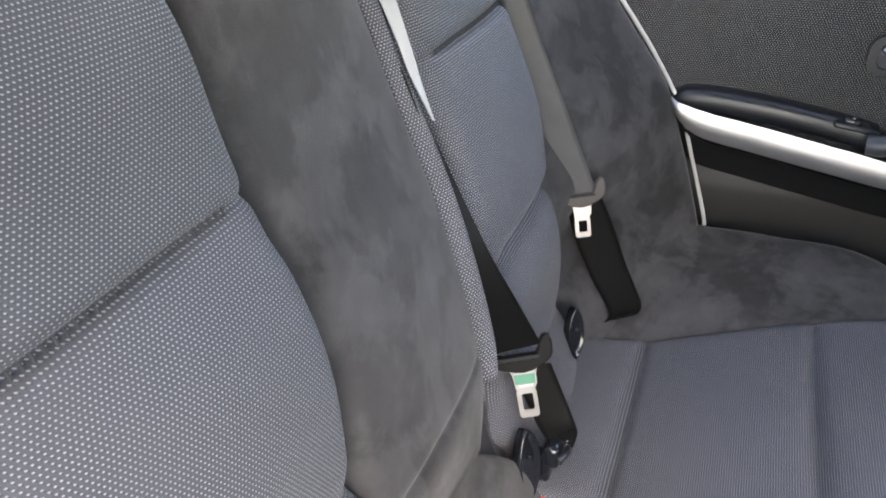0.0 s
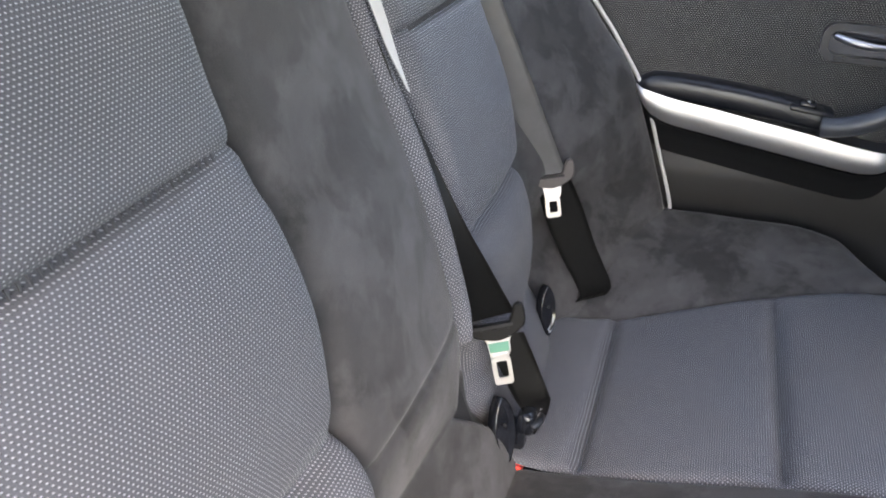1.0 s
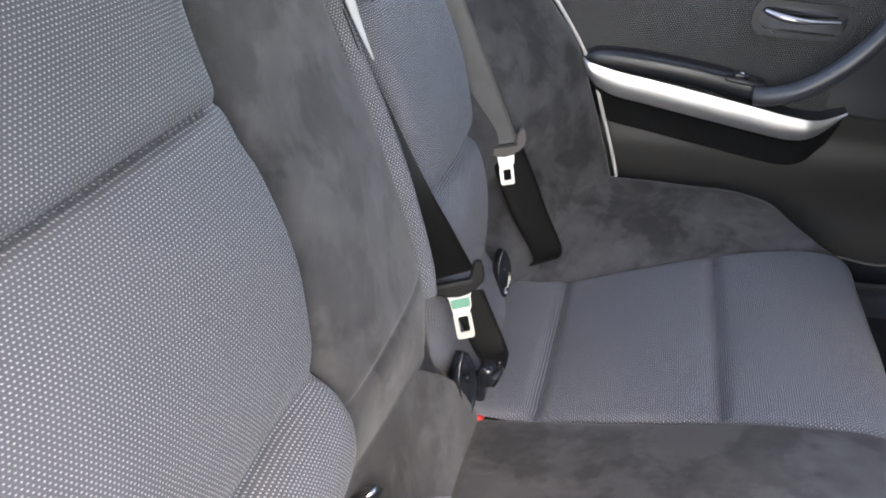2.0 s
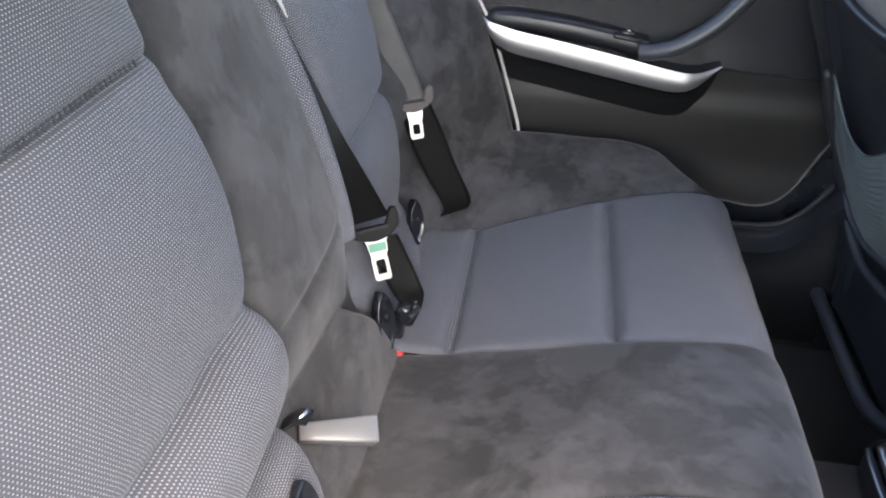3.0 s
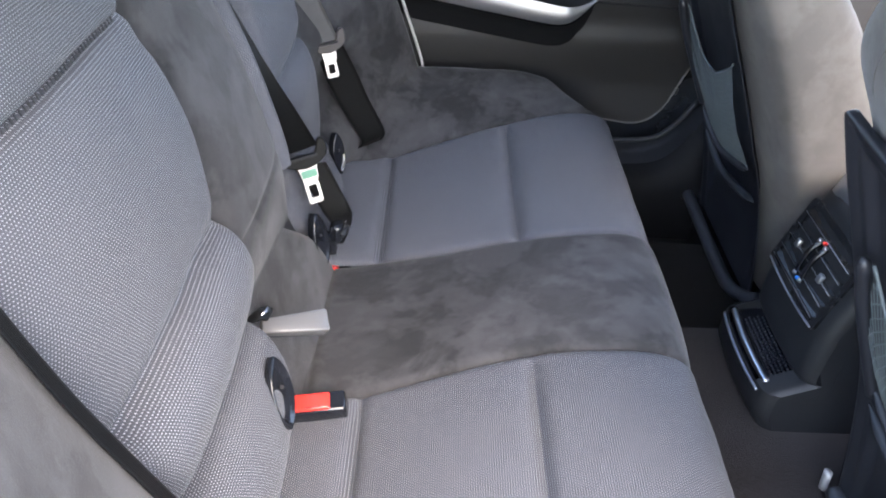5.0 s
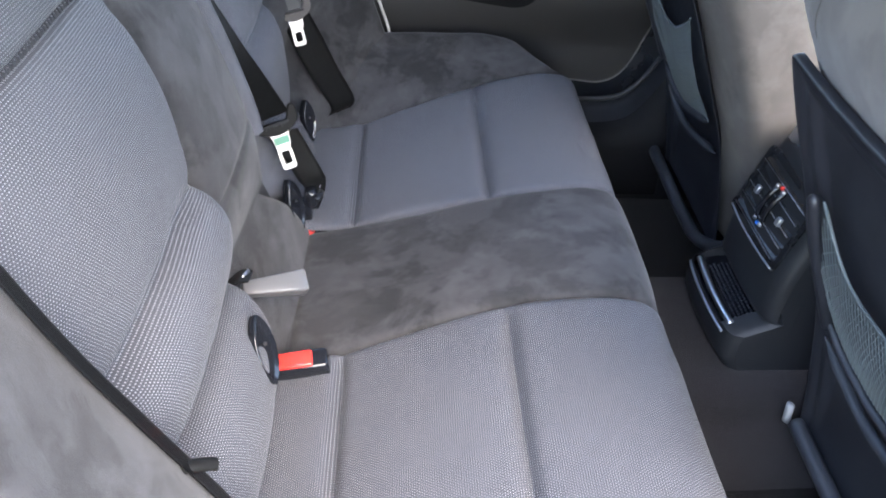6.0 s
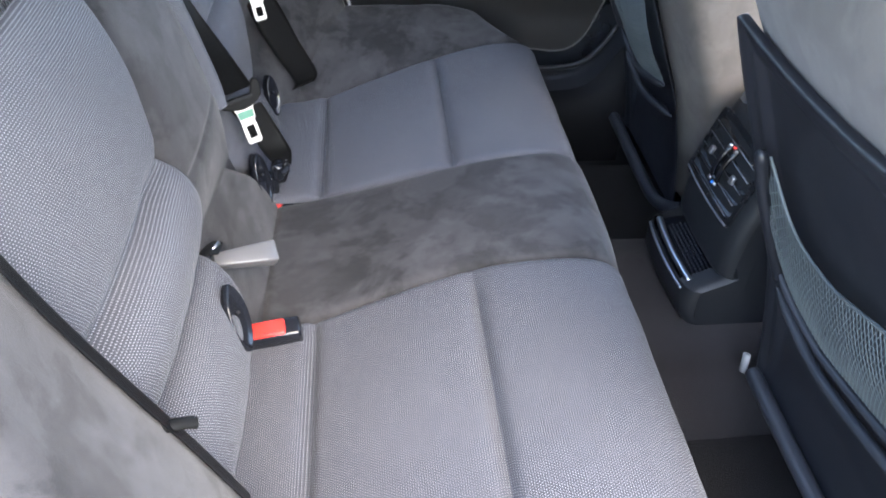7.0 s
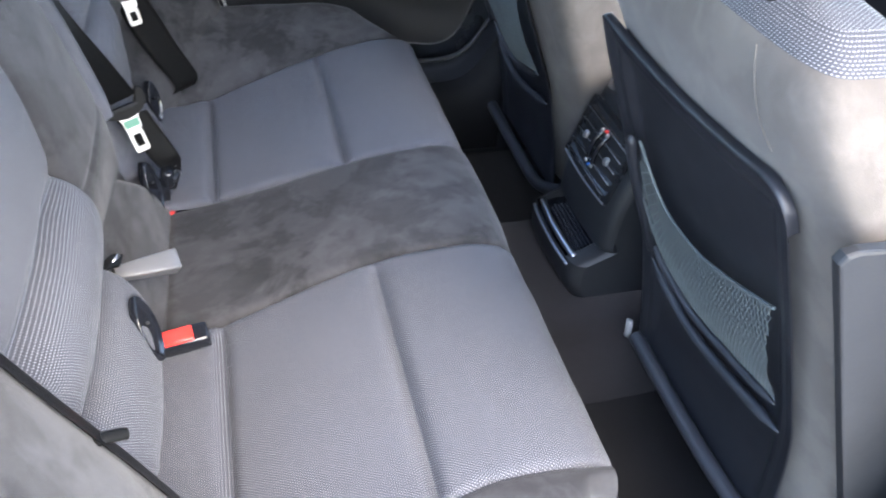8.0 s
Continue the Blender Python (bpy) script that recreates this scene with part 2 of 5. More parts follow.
def box(bm, lo, hi, bevel=0.0, segments=2, turn=None):
    made = bmesh.ops.create_cube(bm, size=1.0)["verts"]
    c = [(a + b) / 2 for a, b in zip(lo, hi)]
    s = [b - a for a, b in zip(lo, hi)]
    for v in made:
        v.co = Vector((v.co.x * s[0], v.co.y * s[1], v.co.z * s[2]))
    if bevel:
        edges = list({e for v in made for e in v.link_edges})
        res = bmesh.ops.bevel(bm, geom=edges, offset=bevel, segments=segments, affect="EDGES", profile=0.5)
        made = list({v for f in res["faces"] for v in f.verts} | {v for v in made if v.is_valid})
    for v in made:
        if turn is not None:
            v.co = turn @ v.co
        v.co += Vector(c)
    return made


def block(name, lo, hi, mat, parent=None, label="", bevel=0.003, segments=2, turn=None):
    bm = bmesh.new()
    box(bm, lo, hi, bevel, segments, turn)
    return part(name, bm, mat, parent, label)


def plate(name, outline, place, thick, mat, parent=None, label="", bevel=0.0, hole=None):
    """A flat piece cut to an outline in its own plane (place: 4x4), with thickness, and a hole if given."""
    bm = bmesh.new()
    if hole is None:
        vs = [bm.verts.new((x, y, 0)) for x, y in outline]
        face = bm.faces.new(vs)
        ext = bmesh.ops.extrude_face_region(bm, geom=[face])
        for g in ext["geom"]:
            if isinstance(g, bmesh.types.BMVert):
                g.co.z += thick
    else:
        n = len(outline)
        rings = []
        for pts, z in ((outline, 0), (outline, thick), (hole, thick), (hole, 0)):
            rings.append([bm.verts.new((x, y, z)) for x, y in pts])
        for a in range(4):
            b = (a + 1) % 4
            for i in range(n):
                j = (i + 1) % n
                bm.faces.new((rings[a][i], rings[a][j], rings[b][j], rings[b][i]))
    if bevel:
        sharp = [e for e in bm.edges if len(e.link_faces) == 2 and e.calc_face_angle(0) > 0.6]
        bmesh.ops.bevel(bm, geom=sharp, offset=bevel, segments=2, affect="EDGES", profile=0.5)
    bmesh.ops.transform(bm, matrix=place, verts=bm.verts)
    return part(name, bm, mat, parent, label, smooth=False)


def round_rect(w, h, r, n=5, cx=0.0, cy=0.0):
    pts = []
    for sx, sy, a0 in ((1, 1, 0), (-1, 1, 90), (-1, -1, 180), (1, -1, 270)):
        for i in range(n):
            a = radians(a0 + 90 * i / (n - 1))
            pts.append((cx + sx * (w / 2 - r) + r * math.cos(a), cy + sy * (h / 2 - r) + r * math.sin(a)))
    return pts


def basis(origin, x_axis, y_axis):
    """A pose whose x and y axes lie along the two given directions."""
    x = Vector(x_axis).normalized()
    z = x.cross(Vector(y_axis)).normalized()
    y = z.cross(x)
    m = Matrix((x, y, z)).transposed().to_4x4()
    m.translation = Vector(origin)
    return m


def smooth_path(points, steps=8):
    """Points along a rounded line through the given ones."""
    pts = [Vector(p) for p in points]
    out = []
    for i in range(len(pts) - 1):
        p0, p1, p2, p3 = pts[max(i - 1, 0)], pts[i], pts[i + 1], pts[min(i + 2, len(pts) - 1)]
        for k in range(steps):
            t = k / steps
            out.append(0.5 * ((2 * p1) + (p2 - p0) * t + (2 * p0 - 5 * p1 + 4 * p2 - p3) * t * t + (3 * p1 - p0 - 3 * p2 + p3) * t ** 3))
    out.append(pts[-1])
    return out


def tube(name, points, radius, mat, parent=None, label="", sides=10, steps=8, flat=1.0, taper=None):
    """A round or flattened bar along a line, closed at its ends."""
    path = smooth_path(points, steps)
    bm = bmesh.new()
    rings = []
    for i, p in enumerate(path):
        d = (path[min(i + 1, len(path) - 1)] - path[max(i - 1, 0)]).normalized()
        side = d.cross(Vector((0.3, 0.2, 1))).normalized()
        up = side.cross(d)
        r = radius * (taper(i / (len(path) - 1)) if taper else 1.0)
        rings.append([bm.verts.new(p + side * math.cos(a) * r + up * math.sin(a) * r * flat) for a in span(0, 2 * math.pi * (1 - 1 / sides), sides)])
    for a, b in zip(rings, rings[1:]):
        for i in range(sides):
            bm.faces.new((a[i], a[(i + 1) % sides], b[(i + 1) % sides], b[i]))
    bm.faces.new(rings[0][::-1])
    bm.faces.new(rings[-1])
    return part(name, bm, mat, parent, label)


def ribbon(name, left, right, mat, parent=None, label="", thick=0.0013, steps=8):
    """Webbing between two edge lines, with its own thickness."""
    ls, rs = smooth_path(left, steps), smooth_path(right, steps)
    across = 6
    verts, uvs, run = [], [], 0.0
    n = len(ls)
    for side in (0, 1):
        run = 0.0
        for i in range(n):
            if i:
                run += (ls[i] - ls[i - 1]).length
            d = ls[min(i + 1, n - 1)] - ls[max(i - 1, 0)]
            w = rs[i] - ls[i]
            nn = d.cross(w).normalized() * (thick if side else 0.0)
            for k in range(across + 1):
                verts.append(tuple(ls[i] + w * (k / across) + nn))
                uvs.append((w.length * k / across, run))
    m = across + 1
    faces = []
    for i in range(n - 1):
        for k in range(across):
            q = (i * m + k, i * m + k + 1, (i + 1) * m + k + 1, (i + 1) * m + k)
            faces.append(q)
            faces.append(tuple(n * m + a for a in q[::-1]))
        for k in (0, across):
            faces.append((i * m + k, (i + 1) * m + k, n * m + (i + 1) * m + k, n * m + i * m + k))
    mesh = bpy.data.meshes.new(name)
    mesh.from_pydata(verts, [], faces)
    layer = mesh.uv_layers.new(name="UVMap")
    co = []
    for loop in mesh.loops:
        co.extend(uvs[loop.vertex_index])
    layer.data.foreach_set("uv", co)
    mesh.polygons.foreach_set("use_smooth", [True] * len(mesh.polygons))
    mesh.update()
    return link(name, mesh, mat, parent, label)


# ---- floor, tunnel, sills, shell of the cabin ----
# Out of view; kept pale so it bounces daylight up into the cabin.
ground = sheet("ground", lambda u, v: (u, v, -0.32), span(-1500, 1500, 9), span(-1500, 1500, 9), GROUND)
tagged(ground, "unseen ground under the car, made pale to bounce daylight into the cabin", "ground", kind="structure")

carpet = thing("floor", "dark brown carpeted footwell floor with a raised centre tunnel", "floor", kind="structure")
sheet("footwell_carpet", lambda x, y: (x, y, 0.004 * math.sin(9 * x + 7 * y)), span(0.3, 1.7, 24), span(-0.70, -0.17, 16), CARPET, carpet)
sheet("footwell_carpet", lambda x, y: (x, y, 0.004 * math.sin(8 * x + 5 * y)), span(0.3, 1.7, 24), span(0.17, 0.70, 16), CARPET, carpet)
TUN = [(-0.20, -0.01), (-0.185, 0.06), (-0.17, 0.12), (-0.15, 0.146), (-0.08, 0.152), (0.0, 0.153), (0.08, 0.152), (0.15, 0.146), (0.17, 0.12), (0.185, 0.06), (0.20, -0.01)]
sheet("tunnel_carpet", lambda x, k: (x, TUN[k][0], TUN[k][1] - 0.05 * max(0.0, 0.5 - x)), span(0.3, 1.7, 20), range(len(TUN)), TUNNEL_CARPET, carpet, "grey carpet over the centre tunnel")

under = block("underbody", (-0.9, -0.74, -0.10), (1.9, 0.74, -0.02), BLACK, bevel=0.01)
tagged(under, "black car floor pan beneath the carpet", "floor pan", kind="structure")


def sill(s):
    """Door sill: a dark rubber lip over a satin scuff plate that sweeps up at the front pillar."""
    ob = thing("sill", "black plastic door sill with a satin scuff strip", "sill", kind="structure")
    sweep = spline([(0.30, 0.0), (0.60, 0.0), (0.66, 0.002), (0.70, 0.010), (0.73, 0.030), (0.76, 0.070), (0.80, 0.14)])
    edge = [(0.600, 0.02), (0.606, 0.130), (0.614, 0.158), (0.628, 0.174), (0.650, 0.184), (0.680, 0.192), (0.704, 0.200), (0.712, 0.212)]
    sheet("scuff_plate", lambda x, k: (x, s * edge[k][0], edge[k][1] + sweep(x) * min(1.0, k / 4)), span(0.30, 0.80, 36), range(4, len(edge)), SILL_SATIN, ob, "satin dark grey scuff plate", flip=s < 0)
    sheet("sill_face", lambda x, k: (x, s * edge[k][0], edge[k][1] + sweep(x) * min(1.0, k / 4)), span(0.30, 0.80, 36), range(5), SILL_SKIN, ob, "dull black inner face of the sill", flip=s < 0)
    tube("welt", [(x, s * 0.700, 0.217 + sweep(x)) for x in span(0.34, 0.78, 24)], 0.0055, BLACK, ob, "rubber lip under the door", sides=10, steps=2)
    block("sill_body", (0.2, min(s * 0.61, s * 0.74), -0.02), (0.95, max(s * 0.61, s * 0.74), 0.145), BLACK, ob)
    return ob


sill(1)
sill(-1)


def pillar(s):
    ob = thing("b_pillar", "dark plastic centre pillar trim beside the front seat", "pillar", kind="structure")
    def f(z, k):
        lean = 0.10 * max(0.0, z - 0.75)
        y = [0.74, 0.685, 0.675, 0.675, 0.685, 0.74][k]
        x = [0.80, 0.80, 0.815, 0.915, 0.93, 0.93][k]
        return (x - 0.02 * z, s * (y - lean), z)
    sheet("pillar_trim", f, span(0.1, 1.17, 16), range(6), DOOR_SKIN, ob, flip=s > 0)
    return ob


pillar(1)
pillar(-1)


def quarter(s):
    """Body side behind the rear door, up to the roof."""
    ob = thing("quarter_panel", "painted rear body side with dark inner trim", "body panel", kind="structure")
    bm = bmesh.new()
    outline = [(-0.9, -0.1), (-0.02, -0.1), (0.10, 0.3), (0.04, 0.56), (-0.10, 0.76), (-0.24, 1.17), (-0.5, 1.17), (-0.9, 0.85)]
    rings = [[bm.verts.new((x, s * (y - 0.12 * max(0.0, z - 0.8)), z)) for x, z in outline] for y in (0.70, 0.76)]
    bm.faces.new(rings[0])
    bm.faces.new(rings[1][::-1])
    n = len(outline)
    for i in range(n):
        bm.faces.new((rings[0][i], rings[0][(i + 1) % n], rings[1][(i + 1) % n], rings[1][i]))
    part("inner_trim", bm, PAINT, ob, smooth=False)
    return ob


quarter(1)
quarter(-1)

# Roof stays out of view; its extent is tuned to block high sky light.
roof = thing("ceiling", "unseen roof with a pale headliner, sized to shape the daylight", "ceiling", kind="structure")


def roof_z(x, y):
    return 1.185 - 0.10 * (y / 0.68) ** 2 - 0.06 * ((x - 0.6) / 1.0) ** 2


sheet("headliner", lambda x, y: (x, y, roof_z(x, y)), span(-0.10, 1.00, 18), span(-0.64, 0.64, 16), LINER, roof, flip=True)
sheet("roof_skin", lambda x, y: (x, y, roof_z(x, y) + 0.04), span(-0.10, 1.00, 18), span(-0.64, 0.64, 16), PAINT, roof)

shelf = block("parcel_shelf", (-0.75, -0.66, 0.86), (-0.19, 0.66, 0.885), FOAM, bevel=0.006)
tagged(shelf, "black felt parcel shelf behind the rear backrest", "shelf", kind="structure")
bulkhead = block("wall_rear", (-0.36, -0.69, 0.0), (-0.30, 0.69, 0.86), FOAM, bevel=0.004)
tagged(bulkhead, "black felt panel behind the rear backrest", "wall", kind="structure")
front_wall = block("wall_front", (1.72, -0.74, -0.1), (1.80, 0.74, 0.80), BLACK, bevel=0.02)
tagged(front_wall, "dark dashboard bulkhead closing the cabin", "wall", kind="structure")
for s in (1, -1):
    fd = block("front_door", (0.96, min(s * 0.70, s * 0.76), -0.05), (1.75, max(s * 0.70, s * 0.76), 0.78), DOOR_SKIN, bevel=0.01)
    tagged(fd, "closed dark front door panel", "door", kind="structure")

# ---- rear seat cushion ----
PROFILE = [(-0.03, 0.262), (0.02, 0.252), (0.07, 0.252), (0.12, 0.263), (0.20, 0.290), (0.28, 0.317), (0.345, 0.336), (0.42, 0.350), (0.48, 0.3555), (0.515, 0.353), (0.54, 0.345), (0.557, 0.328), (0.565, 0.30), (0.568, 0.24), (0.566, 0.16), (0.56, 0.06)]
PROFILE_PATH = smooth_path([(x, 0, z) for x, z in PROFILE], 10)
RUN = [0.0]
for a, b in zip(PROFILE_PATH, PROFILE_PATH[1:]):
    RUN.append(RUN[-1] + (b - a).length)


def on_profile(s):
    """Point and outward normal of the cushion's profile at the run s."""
    s = min(max(s, 0.0), RUN[-1] - 1e-6)
    i = int(np.searchsorted(RUN, s, side="right")) - 1
    t = (s - RUN[i]) / (RUN[i + 1] - RUN[i])
    p = PROFILE_PATH[i].lerp(PROFILE_PATH[i + 1], t)
    a, b = PROFILE_PATH[max(i - 2, 0)], PROFILE_PATH[min(i + 3, len(PROFILE_PATH) - 1)]
    d = (b - a).normalized()
    return p, Vector((-d.z, 0, d.x))


def run_of(x):
    return float(np.interp(x, [p.x for p in PROFILE_PATH[:105]], RUN[:105]))


S_REAR, S_MID = run_of(0.12), run_of(0.345)
base_z = spline([(x, z) for x, z in PROFILE[:10]])
inner_edge = spline([(0.0, 0.160), (0.06, 0.152), (0.12, 0.148), (0.22, 0.138), (0.345, 0.128), (0.45, 0.130), (0.54, 0.136), (0.65, 0.140), (0.95, 0.14)])
outer_edge = spline([(0.0, 0.492), (0.11, 0.498), (0.21, 0.512), (0.345, 0.532), (0.50, 0.556), (0.60, 0.562), (0.95, 0.56)])

rear_seat = thing("rear_seat", "blue-grey woven rear bench seat with grey suede centre and bolsters", "car seat")
cushion = wide = narrow = rear_seat


near_tuck = spline([(0.0, 0.0), (0.33, 0.0), (0.37, 0.006), (0.41, 0.018), (0.46, 0.024), (0.54, 0.029), (0.95, 0.029)])


def rim_edge(x, s):
    return outer_edge(x) - (near_tuck(x) if s < 0 else 0.0)


def insert_cushion(s):
    def f(run, w):
        p, n = on_profile(run)
        a, b = inner_edge(p.x), rim_edge(p.x, s)
        y = a + (b - a) * w
        d_in, d_out = (y - a), (b - y)
        h = -edge_drop(d_in, 0.016, 0.009) - edge_drop(d_out, 0.018, 0.009)
        h -= (dent(run - S_REAR, 0.009, 0.016) + dent(run - S_MID, 0.010, 0.018)) * min(1.0, min(d_in, d_out) / 0.022)
        h += 0.006 * min(1.0, max(0.0, (S_REAR + 0.002 - run) / 0.010))
        h += 0.006 * math.sin(math.pi * min(1, max(0, (run - S_REAR) / (S_MID - S_REAR)))) * math.sin(math.pi * w)
        h += 0.004 * math.sin(math.pi * min(1, max(0, (run - S_MID) / 0.2))) * math.sin(math.pi * w)
        h -= 0.003 * w * w * math.exp(-((p.x - 0.35) / 0.15) ** 2)
        h += 0.0016 * noise.noise(Vector((p.x * 14, y * 14 * s, 3.1)))
        q = p + n * h
        return (q.x, s * y, q.z)
    def uv(run, w):
        p, _ = on_profile(run)
        a, b = inner_edge(p.x), rim_edge(p.x, s)
        return (a + (b - a) * w, run)
    sheet("seat_insert", f, fine(0.0, RUN[-1], 60, (S_REAR, S_MID), 0.02, 8), [0, .008, .018, .03, .05, .08, *span(.12, .88, 22), .92, .95, .97, .982, .992, 1], FABRIC, cushion, "blue-grey woven seat insert with two cross seams", uv, flip=s > 0)


def centre_cushion():
    def f(run, w):
        p, n = on_profile(run)
        a = inner_edge(p.x)
        y = -a + 2 * a * w
        d = a - abs(y)
        h = -edge_drop(d, 0.016, 0.009) + 0.006 * max(0.0, math.cos(math.pi * y / (2 * a))) ** 0.6 - dent(run - run_of(0.045), 0.007, 0.009)
        h += 0.004 * noise.noise(Vector((p.x * 9, y * 9, 1.3)))
        q = p + n * h
        return (q.x, y, q.z + 16.0 * max(0.0, 0.055 - p.x) ** 2)
    sheet("centre_panel", f, fine(0.0, RUN[-1], 60, (run_of(0.045),), 0.012, 5), [0, .01, .02, .035, .05, *span(.08, .92, 24), .95, .965, .98, .99, 1], SUEDE, cushion, "grey brushed suede centre panel", lambda u, v: (u, v), flip=True)


def bolster_cushion(s):
    rim = spline([(-0.03, 0.690), (0.30, 0.690), (0.375, 0.690), (0.42, 0.689), (0.445, 0.680), (0.472, 0.632), (0.495, 0.590), (0.512, 0.566), (0.545, 0.560)])
    top = spline([(-0.03, 0.385), (0.16, 0.384), (0.30, 0.382), (0.375, 0.382), (0.43, 0.372), (0.47, 0.362), (0.512, 0.352)])
    def f(x, w):
        a, b = rim_edge(x, s), rim(x)
        z0, z1 = base_z(x) - 0.006, top(x)
        if w <= 1.0:
            y = a + (b - a) * w
            k = w ** 1.25
            z = z0 + (z1 - z0) * (0.65 * k + 0.35 * math.sin(k * math.pi / 2)) + 0.008 * math.sin(math.pi * w)
            z -= edge_drop((y - a), 0.012, 0.004) + edge_drop((b - y), 0.02, 0.010)
            z += 0.003 * noise.noise(Vector((x * 10, y * 10, 5.0)))
            return (x, s * y, z)
        k = w - 1.0
        return (x + 0.012 * math.sin(math.pi * k) * (x > 0.4), s * (b + 0.004 * k), z1 - 0.010 - (z1 - 0.08) * k)
    sheet("side_bolster", f, [*span(-0.03, 0.40, 24), *span(0.41, 0.512, 18), 0.53, 0.545], [0, .02, .05, .09, *span(.14, .86, 14), .9, .93, .96, .98, 1, 1.05, 1.2, 1.5, 1.9], SUEDE, cushion, "dark grey suede outer edge rising to the door", flip=s > 0)
    tube("seam", [f(x, 0.0) for x in span(-0.02, 0.51, 20)], 0.0010, THREAD, cushion, sides=6, steps=2)


for s in (1, -1):
    insert_cushion(s)
    bolster_cushion(s)
    tube("seam", [(x, s * inner_edge(x), base_z(x) - 0.0085) for x in span(0.06, 0.50, 20)], 0.0010, THREAD, cushion, sides=6, steps=2)
centre_cushion()
block("foam_base", (-0.02, -0.66, 0.02), (0.50, 0.66, 0.215), FOAM, cushion, bevel=0.02)

# ---- rear backrest ----
LEAN_X, LEAN_N = 0.322, Vector((0.952, 0, 0.306))


def on_back(y, z, h):
    """A point of the backrest: height z up its flat plane, h out from it."""
    return (-0.031 - (z - 0.54) * LEAN_X + LEAN_N.x * h, y, z + LEAN_N.z * h)


G_UP, G_LOW, CREASE = 0.777, 0.553, 0.4445
near_in = spline([(0.25, 0.208), (0.36, 0.203), (0.40, 0.200), (0.44, 0.184), (0.50, 0.166), (0.54, 0.155), (0.60, 0.140), (0.66, 0.134), (0.77, 0.137), (0.95, 0.14)])
far_in = spline([(0.25, 0.150), (0.30, 0.132), (0.34, 0.104), (0.39, 0.060), (0.42, 0.048), (0.45, 0.078), (0.50, 0.118), (0.54, 0.130), (0.60, 0.145), (0.66, 0.150), (0.77, 0.150), (0.95, 0.150)])
outer_in = spline([(0.25, 0.328), (0.36, 0.326), (0.42, 0.338), (0.44, 0.352), (0.50, 0.390), (0.54, 0.402), (0.60, 0.418), (0.66, 0.427), (0.77, 0.420), (0.95, 0.41)])
near_out = spline([(0.25, 0.460), (0.42, 0.468), (0.55, 0.486), (0.70, 0.502), (0.95, 0.50)])
roll_h = spline([(0.24, -0.040), (0.27, -0.026), (0.30, -0.006), (0.33, 0.010), (0.36, 0.019), (0.39, 0.022), (0.415, 0.016), (0.432, 0.000), (0.4445, -0.026), (0.455, -0.004), (0.472, 0.014), (0.495, 0.025), (0.515, 0.026), (0.535, 0.018), (0.556, 0.004), (0.58, 0.008), (0.65, 0.020), (0.72, 0.020), (0.75, 0.014), (0.80, 0.014), (0.88, 0.018), (0.97, 0.0)])
roll_far = spline([(0.24, -0.010), (0.30, 0.008), (0.36, 0.016), (0.40, 0.010), (0.42, 0.002), (0.44, 0.008), (0.48, 0.016), (0.53, 0.012), (0.56, 0.012), (0.65, 0.018), (0.75, 0.014), (0.80, 0.014), (0.88, 0.018), (0.97, 0.0)])
BACK_Z = span(0.20, 1.0, 401)
BACK_RUN = [0.0]
for za, zb in zip(BACK_Z, BACK_Z[1:]):
    BACK_RUN.append(BACK_RUN[-1] + math.hypot((zb - za) * 1.05, roll_h(zb) - roll_h(za)))


def back_run(z):
    return float(np.interp(z, BACK_Z, BACK_RUN))




def low(z):
    """0 above, 1 at the foot of the far backrest, where it sets back to the cushion."""
    k = min(1.0, max(0.0, (0.52 - z) / 0.12))
    return k * k * (3 - 2 * k)


def far_inner(z):
    return far_in(z + 0.06 * low(z)) + 0.075 * low(z)


def far_outer(z):
    return outer_in(z + 0.06 * low(z)) + 0.100 * low(z)


rim_h = spline([(0.24, 0.150), (0.394, 0.152), (0.48, 0.150), (0.571, 0.145), (0.65, 0.116), (0.733, 0.088), (0.85, 0.05), (0.97, 0.03)])


def insert_height(y, a, b, z, far=False):
    w = (y - a) / (b - a)
    back = 0.0
    if far:
        back, z = 0.04 * low(z) + low(z - 0.06) * edge_drop(y - a, 0.075, 0.035), z + 0.06 * low(z)
    h = (roll_far(z) if far else roll_h(z)) - back + 0.010 * max(0.0, math.sin(math.pi * w)) ** 0.7
    h -= edge_drop(y - a, 0.024, 0.026) + edge_drop(b - y, 0.028, 0.024)
    fade = min(1.0, 0.3 + max(0.0, y - a) / 0.12)
    h -= (dent(z - G_UP, 0.0055, 0.017) + dent(z - G_LOW, 0.010, 0.018)) * fade
    h += 0.0018 * noise.noise(Vector((y * 12, z * 12, 8.0)))
    return h


